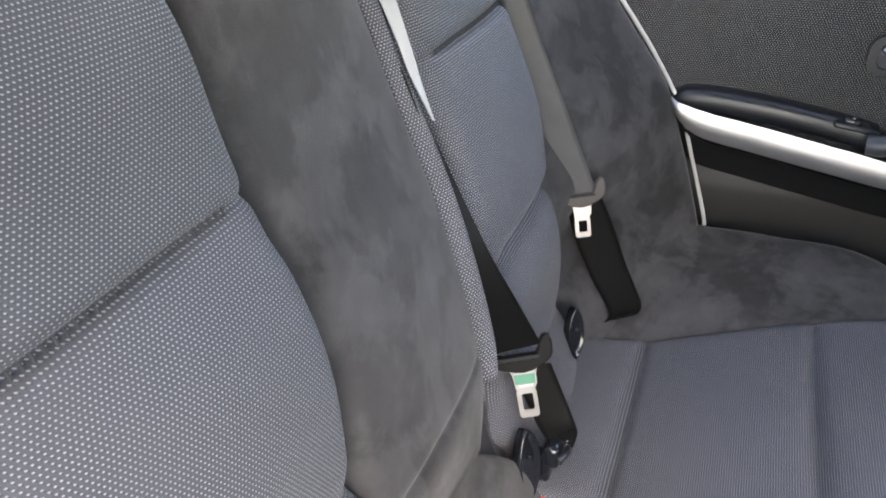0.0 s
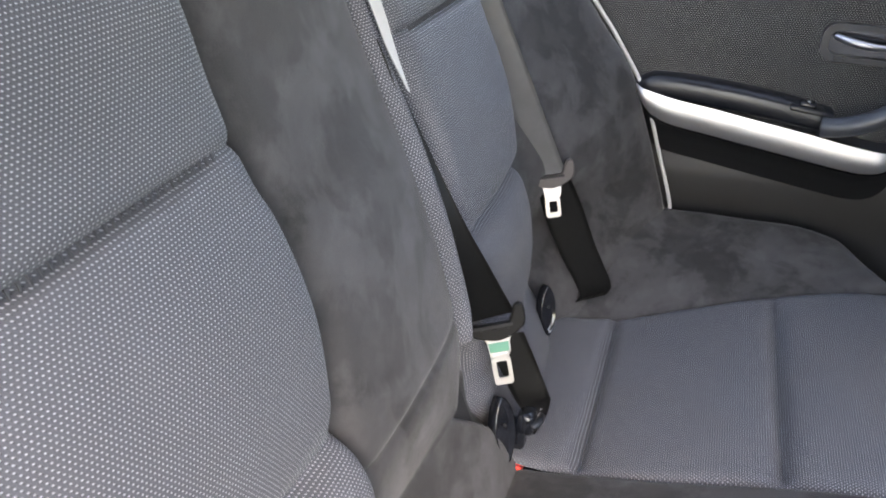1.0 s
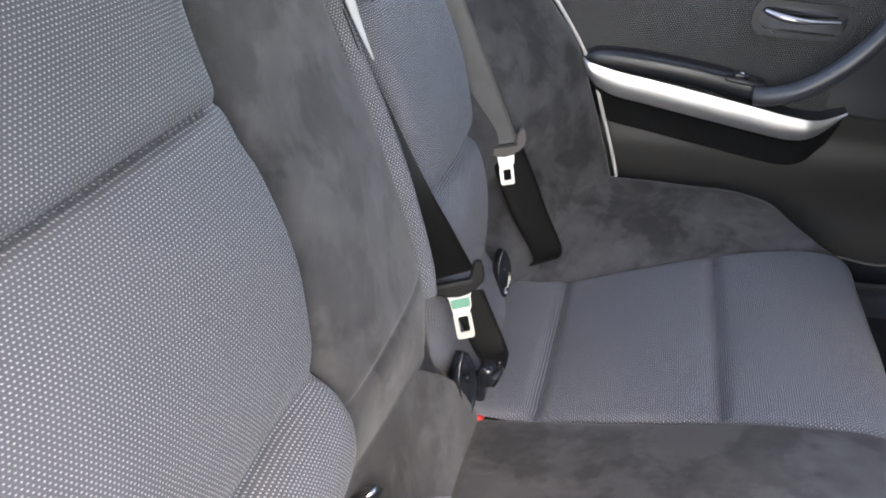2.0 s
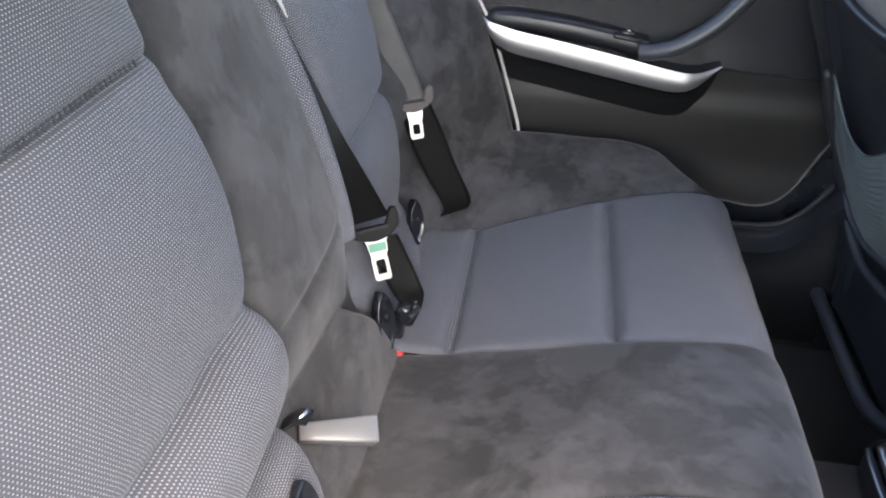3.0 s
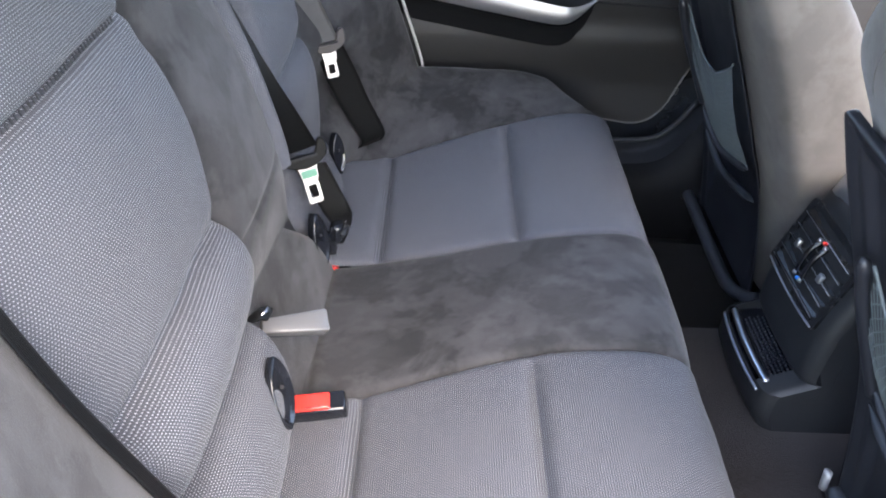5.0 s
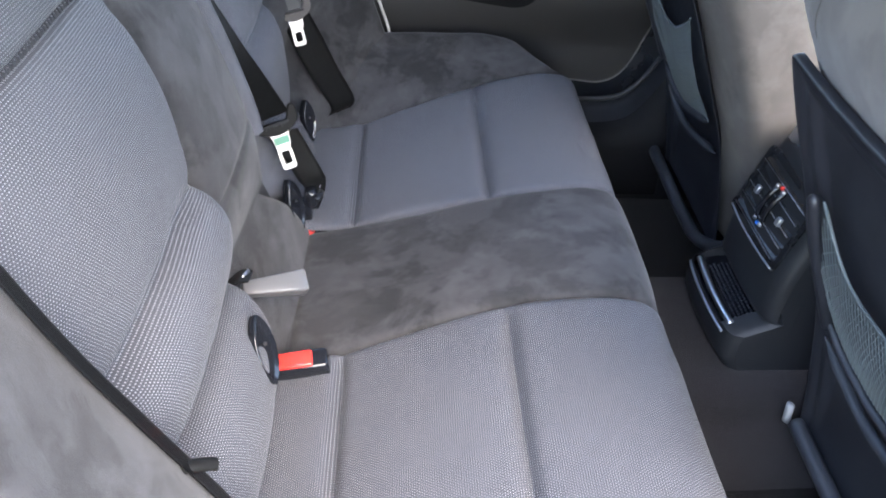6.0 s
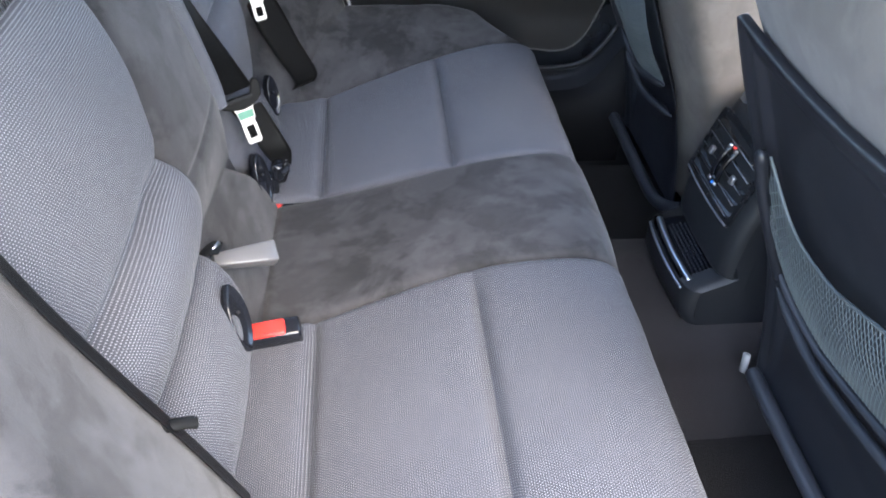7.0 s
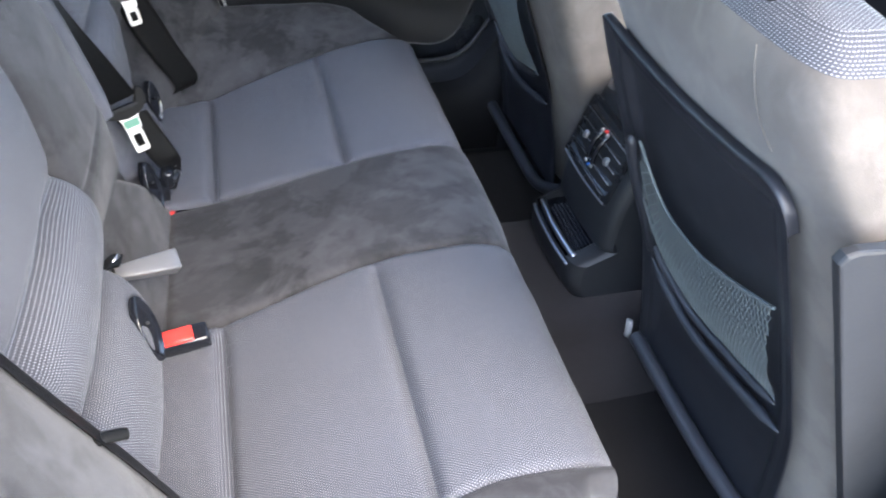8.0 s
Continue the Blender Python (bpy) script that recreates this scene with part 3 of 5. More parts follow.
def insert_back(s, inner, outer, parent):
    def f(z, w):
        a, b = inner(z), outer(z)
        y = a + (b - a) * w
        return on_back(s * y, z, insert_height(y, a, b, z, s > 0))
    def uv(z, w):
        a, b = inner(z), outer(z)
        y = a + (b - a) * w
        return (y - edge_drop(y - a, 0.024, 0.020) + edge_drop(b - y, 0.028, 0.018), back_run(z))
    sheet("back_insert", f, fine(0.20 if s > 0 else 0.24, 0.97, 70, (G_UP, G_LOW, CREASE, 0.380, 0.515), 0.022, 8), [0, .006, .014, .025, .04, .06, .085, *span(.12, .88, 24), .915, .94, .96, .975, .986, .994, 1], FABRIC, parent, "blue-grey woven back insert with stitched cross grooves", uv, flip=s < 0)
    bm = bmesh.new()
    for i in range(46):
        w = 0.10 + 0.84 * i / 45
        a, b = Vector(f(G_UP + 0.0035, w)), Vector(f(G_UP - 0.0035, w))
        d = (a - b).normalized()
        m = basis((a + b) / 2 - LEAN_N * 0.0008, d, Vector((0.0, 1.0, 0.0)))
        for v in box(bm, (-0.0028, -0.0006, -0.0010), (0.0028, 0.0006, 0.0006)):
            v.co = m @ v.co
    part("seam_stitching", bm, THREAD, parent, "dark puckered stitching across the groove", smooth=False)


def bolster_back(s, inner, curl, parent):
    def f(z, w):
        a, b = inner(z), 0.688
        d = rim_h(z) + 0.012
        if w <= 1.0:
            y = a + (b - a) * w
            h = -0.012 - 0.035 * low(z) + (d + 0.035 * low(z)) * w ** curl - edge_drop(y - a, 0.015, 0.012) - edge_drop(b - y, 0.03, 0.02)
            if s < 0:
                e = y - a
                h = (-0.010 + 0.072 * math.sin(math.pi / 2 * min(1.0, e / 0.058)) + 0.040 * max(0.0, e - 0.05) / 0.13) - edge_drop(b - y, 0.03, 0.02)
            h += 0.003 * noise.noise(Vector((y * 8, z * 8, 2.0)))
            return on_back(s * y, z, h)
        return on_back(s * (b + 0.002), z, -0.012 + d - 0.02 - (w - 1) * d)
    sheet("side_bolster", f, span(0.22, 0.97, 46), [0, .02, .05, .08, *span(.12, .84, 16), .88, .91, .94, .96, .98, 1, 1.3, 1.7, 2.1], SUEDE, parent, "dark grey suede side bolster", flip=s < 0)


insert_back(-1, near_in, near_out, wide)
bolster_back(-1, near_out, 2.6, wide)
insert_back(1, far_inner, far_outer, narrow)
bolster_back(1, far_outer, 1.25, narrow)

strip_in = spline([(0.43, 0.036), (0.463, 0.071), (0.489, 0.086), (0.539, 0.093), (0.585, 0.0940), (0.621, 0.0945), (0.684, 0.096), (0.754, 0.096), (0.805, 0.093), (0.848, 0.090), (0.97, 0.080)])
strip_top = spline([(0.43, 0.050), (0.473, 0.093), (0.50, 0.107), (0.574, 0.1115), (0.66, 0.1130), (0.733, 0.1110), (0.764, 0.108), (0.80, 0.105), (0.85, 0.103), (0.97, 0.095)])


def centre_height(y, z):
    a, b = -near_in(z), strip_in(z)
    w = (y - a) / (b - a)
    h = 0.014 * math.sin(math.pi * min(1, max(0, w))) ** 0.5 - 0.004
    h -= edge_drop(y - a, 0.03, 0.022)
    h += 0.010 * math.exp(-((z - 0.62) / 0.14) ** 2)
    return h


def centre_back():
    def f(z, w):
        a, b = -near_in(z) - 0.004, strip_in(z)
        y = a + (b - a) * w
        h = centre_height(y, z) - edge_drop(b - y, 0.006, 0.0025)
        h -= dent(z - 0.503, 0.004, 0.004) + 0.024 * min(1.0, max(0.0, (0.49 - z) / 0.055)) ** 1.5 * (1 - w * w)
        h += 0.002 * noise.noise(Vector((y * 10, z * 10, 4.0)))
        return on_back(y, z, h)
    sheet("centre_panel", f, fine(0.43, 0.97, 50, (0.503,), 0.012, 5), [0, .01, .025, .045, .07, .1, *span(.14, .9, 22), .94, .96, .975, .988, 1], SUEDE, wide, "grey brushed suede centre panel with cloudy nap")
    def g(z, w):
        a, c = strip_in(z), strip_top(z)
        h = centre_height(a, z) - 0.0035
        if w <= 0.65:
            k = w / 0.65
            return on_back(a + (c - a) * k, z, h + 0.017 * math.sin(k * math.pi / 2))
        k = (w - 0.65) / 0.35
        return on_back(c + 0.009 * k, z, h + 0.017 - 0.034 * k ** 1.6)
    sheet("edge_strip", g, span(0.472, 0.97, 56), [0, .06, .13, .2, .28, .36, .44, .52, .58, .65, .70, .76, .83, .9, 1], FABRIC, wide, "narrow woven edge strip beside the centre panel", lambda z, w: (0.040 * w, z * 1.05))
    # lower flap that runs from the panel down to the cushion
    lo_in = spline([(0.24, -0.20), (0.34, -0.195), (0.40, -0.19), (0.43, -0.185)])
    lo_out = spline([(0.24, 0.170), (0.30, 0.152), (0.34, 0.122), (0.39, 0.070), (0.43, 0.030)])
    def k(z, w):
        a, b = lo_in(z), lo_out(z)
        y = a + (b - a) * w
        h = -0.030 + 0.006 * w ** 2 + 0.006 * max(0.0, math.sin(math.pi * w)) ** 0.5 + 0.008 * max(0.0, (0.43 - z) / 0.19) ** 1.4 - edge_drop(b - y, 0.02, 0.012)
        h += 0.004 * noise.noise(Vector((y * 13, z * 13, 7.0)))
        return on_back(y, z, h)
    sheet("lower_flap", k, span(0.24, 0.434, 24), [0, .02, .05, .09, *span(.14, .86, 18), .91, .95, .975, .99, 1], SUEDE, wide, "grey suede flap running down to the cushion")


centre_back()
for ob, lo, hi in ((wide, -0.66, 0.115), (narrow, 0.145, 0.66)):
    bm = bmesh.new()
    box(bm, (-0.5, lo, 0.0), (0.5, hi, 1.0), 0.0)
    for v in bm.verts:
        z = 0.27 + 0.68 * v.co.z
        front = v.co.x > 0
        v.co = Vector(on_back(v.co.y, z, (-0.035 if ob == wide and hi < 0.14 else -0.095) if front else -0.16))
    part("back_core", bm, FOAM, ob, smooth=False)

# ---- child seat anchor covers ----
def anchor_cover(at, parent):
    """A leaf-shaped cap, at(u, v, up) over the upholstery, with a raised rim and a small latch."""
    steps = span(0, 2 * math.pi * 47 / 48, 48)
    bm = bmesh.new()
    rings = []
    for k, up in ((1.0, -0.006), (1.0, 0.0022), (0.96, 0.0034), (0.90, 0.0034), (0.84, 0.0008), (0.6, -0.0004), (0.35, -0.0006), (0.1, -0.0006)):
        rings.append([bm.verts.new(at(k * math.copysign(abs(math.cos(a)) ** 1.45, math.cos(a)), k * math.copysign(abs(math.sin(a)) ** 1.0, math.sin(a)), up)) for a in steps])
    n = len(steps)
    for p, q in zip(rings, rings[1:]):
        for i in range(n):
            bm.faces.new((p[i], p[(i + 1) % n], q[(i + 1) % n], q[i]))
    bm.faces.new(rings[-1])
    bm.faces.new(rings[0][::-1])
    cover = part("anchor_cover", bm, GLOSS, parent, "glossy black leaf-shaped anchor cover")
    bm = bmesh.new()
    bmesh.ops.create_uvsphere(bm, u_segments=10, v_segments=6, radius=0.0025, matrix=Matrix.Translation(at(0.1, 0.15, 0.001)))
    part("latch", bm, FOAM, cover)


def flat_leaf(y, z, h, across, along, half_w, half_l):
    m = basis(on_back(y, z, h), across, along)
    return lambda u, v, up: m @ Vector((u * half_w, v * half_l, up * (1.0 if up > 0 else 1.5)))


near_leaf = basis((0.0475, -0.272, 0.396), (0.008, 0.0296, -0.014), (-0.018, 0.033, 0.0596))
anchor_cover(lambda u, v, up: near_leaf @ Vector((u * 0.024, v * 0.043, up)), wide)
anchor_cover(flat_leaf(0.146, 0.310, -0.014, (0.30, 1.0, -0.10), (-0.22, 0.02, 1.0), 0.022, 0.047), narrow)
anchor_cover(flat_leaf(0.396, 0.326, -0.009, (0.55, 0.8, -0.10), (-0.24, 0.04, 1.0), 0.015, 0.040), narrow)


# ---- seat belts ----
def tongue(parent, origin, across, down, body, plate_label, width=0.072, green=False, reach=1.0):
    """Belt tongue: a moulded grip with a slot and one raised horn, and a steel blade with a window."""
    k = width / 0.072
    m = basis(origin, across, [-c for c in down]) @ Matrix.Scale(k, 4)
    grip = [(-0.036, 0.006), (-0.0355, 0.011), (-0.033, 0.013), (-0.030, 0.011), (-0.027, 0.006), (-0.020, 0.004), (0.016, 0.004), (0.0195, 0.010), (0.0225, 0.019), (0.0255, 0.0235), (0.030, 0.025), (0.0345, 0.0225),
            (0.036, 0.016), (0.0355, 0.004), (0.033, -0.003), (0.024, -0.010), (0.012, -0.0155), (0.0, -0.0175), (-0.012, -0.0155), (-0.024, -0.011), (-0.033, -0.006), (-0.0355, -0.001)]
    g = plate("grip", grip, m @ pose(0, 0, -0.005), 0.010, body, parent, "", 0.0026)
    plate("belt_slot", round_rect(0.048, 0.0040, 0.0018, 3, -0.004, 0.0015), m @ pose(0, 0, 0.0044), 0.0014, FOAM, g)
    for i in (-1, 0, 1):
        plate("grip_rib", round_rect(0.0075, 0.0036, 0.0016, 3, 0.0125 * i - 0.002, -0.0032), m @ pose(0, 0, 0.0048), 0.0016, body, g)
    n = m @ Matrix.Diagonal((1.0, reach, 1.0, 1.0))
    neck = [(-0.0165, -0.011), (0.0165, -0.011), (0.0135, -0.016), (0.0128, -0.027), (0.0100, -0.031), (0.0100, -0.0325), (-0.0120, -0.0325), (-0.0120, -0.030), (-0.0135, -0.016)]
    b = plate("blade", neck, n @ pose(0, 0, -0.0012), 0.0024, CHROME, parent, plate_label, 0.0005)
    plate("blade_tip", round_rect(0.0225, 0.0290, 0.0040, 5, -0.0008, -0.0468), n @ pose(0, 0, -0.0012), 0.0024, CHROME, b, "", 0.0006, hole=round_rect(0.0125, 0.0175, 0.0016, 5, -0.0004, -0.0452))
    if green:
        plate("green_mark", [(-0.0118, -0.0165), (0.0118, -0.0165), (0.0110, -0.0265), (-0.0112, -0.0265)], n @ pose(0, 0, 0.0013), 0.0003, GREEN, b, "green patch on the steel blade")
        for i in range(4):
            plate("print_bar", round_rect(0.0028, 0.0018, 0.0004, 2, -0.006 + 0.0042 * i, -0.0282), n @ pose(0, 0, 0.0017), 0.0002, WHITE_PAINT, b)


far_belt = thing("seat_belt", "grey rear seat belt with brown-grey tongue hanging over the suede bolster", "seat belt", group="rear seat belts")
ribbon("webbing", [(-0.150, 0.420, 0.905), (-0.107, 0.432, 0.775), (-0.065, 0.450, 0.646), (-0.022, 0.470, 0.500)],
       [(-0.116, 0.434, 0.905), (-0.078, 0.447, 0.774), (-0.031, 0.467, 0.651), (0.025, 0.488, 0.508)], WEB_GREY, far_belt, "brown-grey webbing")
tongue(far_belt, (0.0055, 0.478, 0.5015), (0.065, 0.024, 0.009), (0.0155, -0.006, -0.0615), TONGUE_GREY, "bright steel blade", 0.070, False, 1.04)
# Same webbing as above the tongue; its black base stands for shade.
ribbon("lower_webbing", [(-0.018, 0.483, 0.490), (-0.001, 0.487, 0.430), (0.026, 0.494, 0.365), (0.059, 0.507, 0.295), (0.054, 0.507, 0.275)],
       [(0.026, 0.505, 0.500), (0.050, 0.517, 0.440), (0.074, 0.526, 0.375), (0.104, 0.535, 0.304), (0.098, 0.536, 0.280)], WEB_BLACK_SHADE, far_belt, "lower strap of the same webbing, shade put into its black colour")

near_belt = thing("seat_belt", "black rear seat belt lying along the suede bolster edge", "seat belt", group="rear seat belts")
ribbon("webbing", [on_back(-(near_out(z) + 0.047), z, 0.067) for z in (0.95, 0.80, 0.68, 0.58, 0.48, 0.38)],
       [on_back(-(near_out(z) + 0.065), z, 0.0735) for z in (0.95, 0.80, 0.68, 0.58, 0.48, 0.38)], WEB_BLACK_SHADE, near_belt)
tube("tongue", [(0.022, -0.548, 0.545), (0.042, -0.536, 0.538), (0.054, -0.528, 0.530), (0.058, -0.526, 0.527)], 0.0062, TONGUE_BLACK, near_belt, "grey plastic tongue", flat=0.8)

mid_belt = thing("seat_belt", "black centre seat belt twisted beside the weave, with steel tongue", "seat belt", group="rear seat belts")
ribbon("webbing", [(-0.099, 0.101, 0.788), (-0.070, 0.110, 0.696), (-0.046, 0.108, 0.611), (-0.028, 0.116, 0.537), (-0.019, 0.142, 0.460)],
       [(-0.092, 0.112, 0.760), (-0.058, 0.124, 0.677), (-0.021, 0.130, 0.597), (0.004, 0.148, 0.535), (0.028, 0.176, 0.464)], WEB_BLACK_SHADE, mid_belt, "black webbing")
# Pale wedge paints the sky's sheen on the upper centre belt.
ribbon("folded_webbing", [(-0.1430, 0.0480, 0.9580), (-0.1120, 0.0760, 0.8710), (-0.1070, 0.0810, 0.8520), (-0.0980, 0.0960, 0.8110), (-0.0900, 0.1050, 0.7780), (-0.0760, 0.1180, 0.7360)],
       [(-0.1290, 0.0660, 0.9580), (-0.1010, 0.0880, 0.8690), (-0.0980, 0.0940, 0.8500), (-0.0920, 0.1080, 0.8080), (-0.0850, 0.1160, 0.7700), (-0.0750, 0.1205, 0.7340)], WEB_SHEEN, mid_belt, "upper part of the webbing, its bright sheen put into a pale colour")
tongue(mid_belt, (0.009, 0.165, 0.4455), (0.067, 0.026, 0.013), (0.019, -0.010, -0.069), TONGUE_BLACK, "bright steel blade", 0.074, True, 1.20)
ribbon("lower_webbing", [(-0.012, 0.172, 0.424), (0.012, 0.174, 0.382), (0.030, 0.177, 0.340), (0.040, 0.182, 0.318), (0.046, 0.186, 0.305)],
       [(0.036, 0.199, 0.420), (0.057, 0.201, 0.369), (0.069, 0.199, 0.343), (0.0735, 0.199, 0.330), (0.073, 0.202, 0.318)], WEB_BLACK_SHADE, mid_belt, "black shiny lap webbing above its end")
ribbon("webbing_end", [(0.0465, 0.185, 0.3155), (0.047, 0.1855, 0.300), (0.0455, 0.187, 0.285), (0.042, 0.189, 0.268)],
       [(0.0745, 0.1995, 0.330), (0.073, 0.2025, 0.312), (0.068, 0.204, 0.290), (0.057, 0.203, 0.261)], WEB_BLACK_SHADE, mid_belt, "turned-over end of the webbing with rows of stitching", 0.003)
for k in range(5):
    u = 0.22 + 0.15 * k
    tube("stitch_row", [(0.0490 + 0.018 * (1 - u) + 0.006 * u, 0.1845 + 0.008 * (1 - u), 0.322 - 0.050 * u), (0.0725 - 0.012 * u, 0.2005, 0.327 - 0.058 * u)], 0.00055, STITCH, mid_belt, sides=5, steps=2)


def buckle(origin, along, up, parent_label, size=(0.062, 0.030, 0.034)):
    """A belt buckle: black housing with a red press button and a slot."""
    ob = thing("belt_buckle", parent_label, "buckle", at=origin, group="rear belt buckles")
    m = basis(origin, along, Vector(up).cross(Vector(along)))
    a, b, c = size
    bm = bmesh.new()
    box(bm, (-a / 2, -b / 2, -c), (a / 2, b / 2, 0), 0.005, 3)
    bmesh.ops.transform(bm, matrix=m, verts=bm.verts)
    part("housing", bm, GLOSS, ob)
    bm = bmesh.new()
    box(bm, (-a / 2 + 0.003, -b / 2 + 0.003, -0.004), (a / 2 - 0.020, b / 2 - 0.003, 0.0045), 0.003, 3)
    bmesh.ops.transform(bm, matrix=m, verts=bm.verts)
    btn = part("button", bm, RED, ob, "bright red press button")
    bm = bmesh.new()
    box(bm, (-0.016, -b / 2 + 0.0055, 0.0044), (0.006, -b / 2 + 0.0072, 0.0049), 0.0)
    bmesh.ops.transform(bm, matrix=m, verts=bm.verts)
    part("print_bar", bm, SATIN, btn)
    return ob


buckle((0.069, -0.185, 0.288), (1.0, 0.10, 0.10), (-0.25, -0.35, 0.9), "black belt buckle with a red button in the seat gap", (0.074, 0.029, 0.04))
buckle((0.050, 0.157, 0.2425), (1.0, -0.1, 0.10), (-0.2, 0.2, 0.95), "black centre belt buckle with a red button", (0.05, 0.028, 0.03))
anchor = thing("belt_anchor", "glossy black belt end fitting on the seat cushion", "belt anchor", at=(0.06, 0.17, 0.27))
block("hook", (0.040, 0.164, 0.284), (0.062, 0.196, 0.318), GLOSS, anchor, bevel=0.008, segments=3)
tube("pin", [(0.060, 0.166, 0.302), (0.067, 0.178, 0.304), (0.067, 0.192, 0.300)], 0.005, SATIN, anchor, sides=8)
block("base", (0.026, 0.170, 0.240), (0.050, 0.196, 0.292), GLOSS, anchor, bevel=0.006)

# ---- grey pull handle on its strap ----
pull = thing("pull_handle", "grey plastic pull handle on a black strap over the suede", "handle", at=(0.035, -0.125, 0.37))
hm = basis((0.0385, -0.138, 0.3775), (0.075, 0.033, -0.015), (-0.02, 0.9, 0.5))
bm = bmesh.new()
rings = []
for u, hh, ww in ((-0.042, 0.0065, 0.008), (-0.0405, 0.0080, 0.0095), (-0.01, 0.0100, 0.0115), (0.02, 0.0120, 0.0135), (0.0395, 0.0132, 0.0150), (0.0415, 0.0120, 0.0135)):
    rings.append([bm.verts.new((u, y, z)) for y, z in round_rect(2 * ww, 2 * hh, 0.0030, 4)])
n = len(rings[0])
for a, b in zip(rings, rings[1:]):
    for i in range(n):
        bm.faces.new((a[i], a[(i + 1) % n], b[(i + 1) % n], b[i]))
bm.faces.new(rings[0][::-1])
bm.faces.new(rings[-1])
bmesh.ops.transform(bm, matrix=hm, verts=bm.verts)
part("grip", bm, HANDLE, pull, "smooth silver-grey plastic grip, wider at its free end")
ribbon("strap", [(-0.040, -0.196, 0.385), (-0.020, -0.180, 0.392), (-0.004, -0.160, 0.398), (0.006, -0.150, 0.392)],
       [(-0.036, -0.176, 0.390), (-0.016, -0.158, 0.398), (0.0, -0.139, 0.404), (0.010, -0.132, 0.397)], WEB_BLACK_SHADE, pull, "black strap loop", 0.004)
tube("pin", [(0.000, -0.150, 0.401), (0.008, -0.136, 0.402)], 0.0030, CHROME, pull, sides=8, steps=2)


# ---- far rear door ----
door = thing("rear_door", "closed rear door, charcoal weave above an aluminium trim strip", "door")
DY = 0.715


def door_skin():
    belly = spline([(0.10, 0.030), (0.18, 0.025), (0.25, 0.020), (0.33, 0.022), (0.375, 0.013), (0.425, 0.003), (0.45, 0.002), (0.465, 0.007), (0.49, 0.006), (0.52, 0.0), (0.57, 0.002), (0.65, 0.0), (0.75, 0.004), (0.80, 0.014), (0.86, 0.03)])
    def f(z, x):
        y = DY + belly(z) + 0.02 * max(0.0, x - 0.55)
        return (x, y, z)
    foot = spline([(0.0, 0.20), (0.50, 0.250), (0.584, 0.250), (0.66, 0.243), (0.705, 0.265), (0.735, 0.315), (0.76, 0.40), (0.82, 0.52)])
    def low(k, x):
        z = foot(x) + (0.524 - foot(x)) * k
        return f(z, x)
    tube("lower_edge", [low(0.0, x) for x in span(0.10, 0.80, 30)], 0.0018, WELT, door, "satin edge under the door panel", sides=8, steps=2)
    sheet("lower_panel", low, span(0, 1, 20), span(0.02, 0.82, 50), DOOR_SKIN, door, "charcoal moulded lower door panel")
    def g(z, x):
        return (x, DY + belly(z) + 0.02 * max(0.0, x - 0.55) - 0.003, z)
    edge = spline([(0.520, 0.49), (0.60, 0.505), (0.66, 0.55), (0.72, 0.62), (0.80, 0.69), (0.86, 0.72)])
    def left(z, w):
        x = -0.16 + (edge(z) + 0.16) * w
        return g(z, x)
    sheet("fabric_panel", left, span(0.520, 0.86, 20), span(0, 1, 26), DOOR_FABRIC, door, "charcoal woven upper door panel", lambda z, w: (-0.16 + (edge(z) + 0.16) * w, z))
    def right(z, w):
        x = edge(z) + (0.84 - edge(z)) * w
        p = g(z, x)
        return (p[0], p[1] + 0.004, p[2])
    sheet("front_panel", right, span(0.522, 0.86, 20), span(0, 1, 14), SHELL, door, "smooth black front area of the door panel")
    tube("top_rail", [(-0.2, DY + 0.02, 0.865), (0.2, DY + 0.02, 0.87), (0.84, DY + 0.03, 0.872)], 0.022, BLACK, door)
    block("door_core", (-0.05, DY + 0.045, 0.12), (0.84, DY + 0.09, 0.86), PAINT, door)


door_skin()


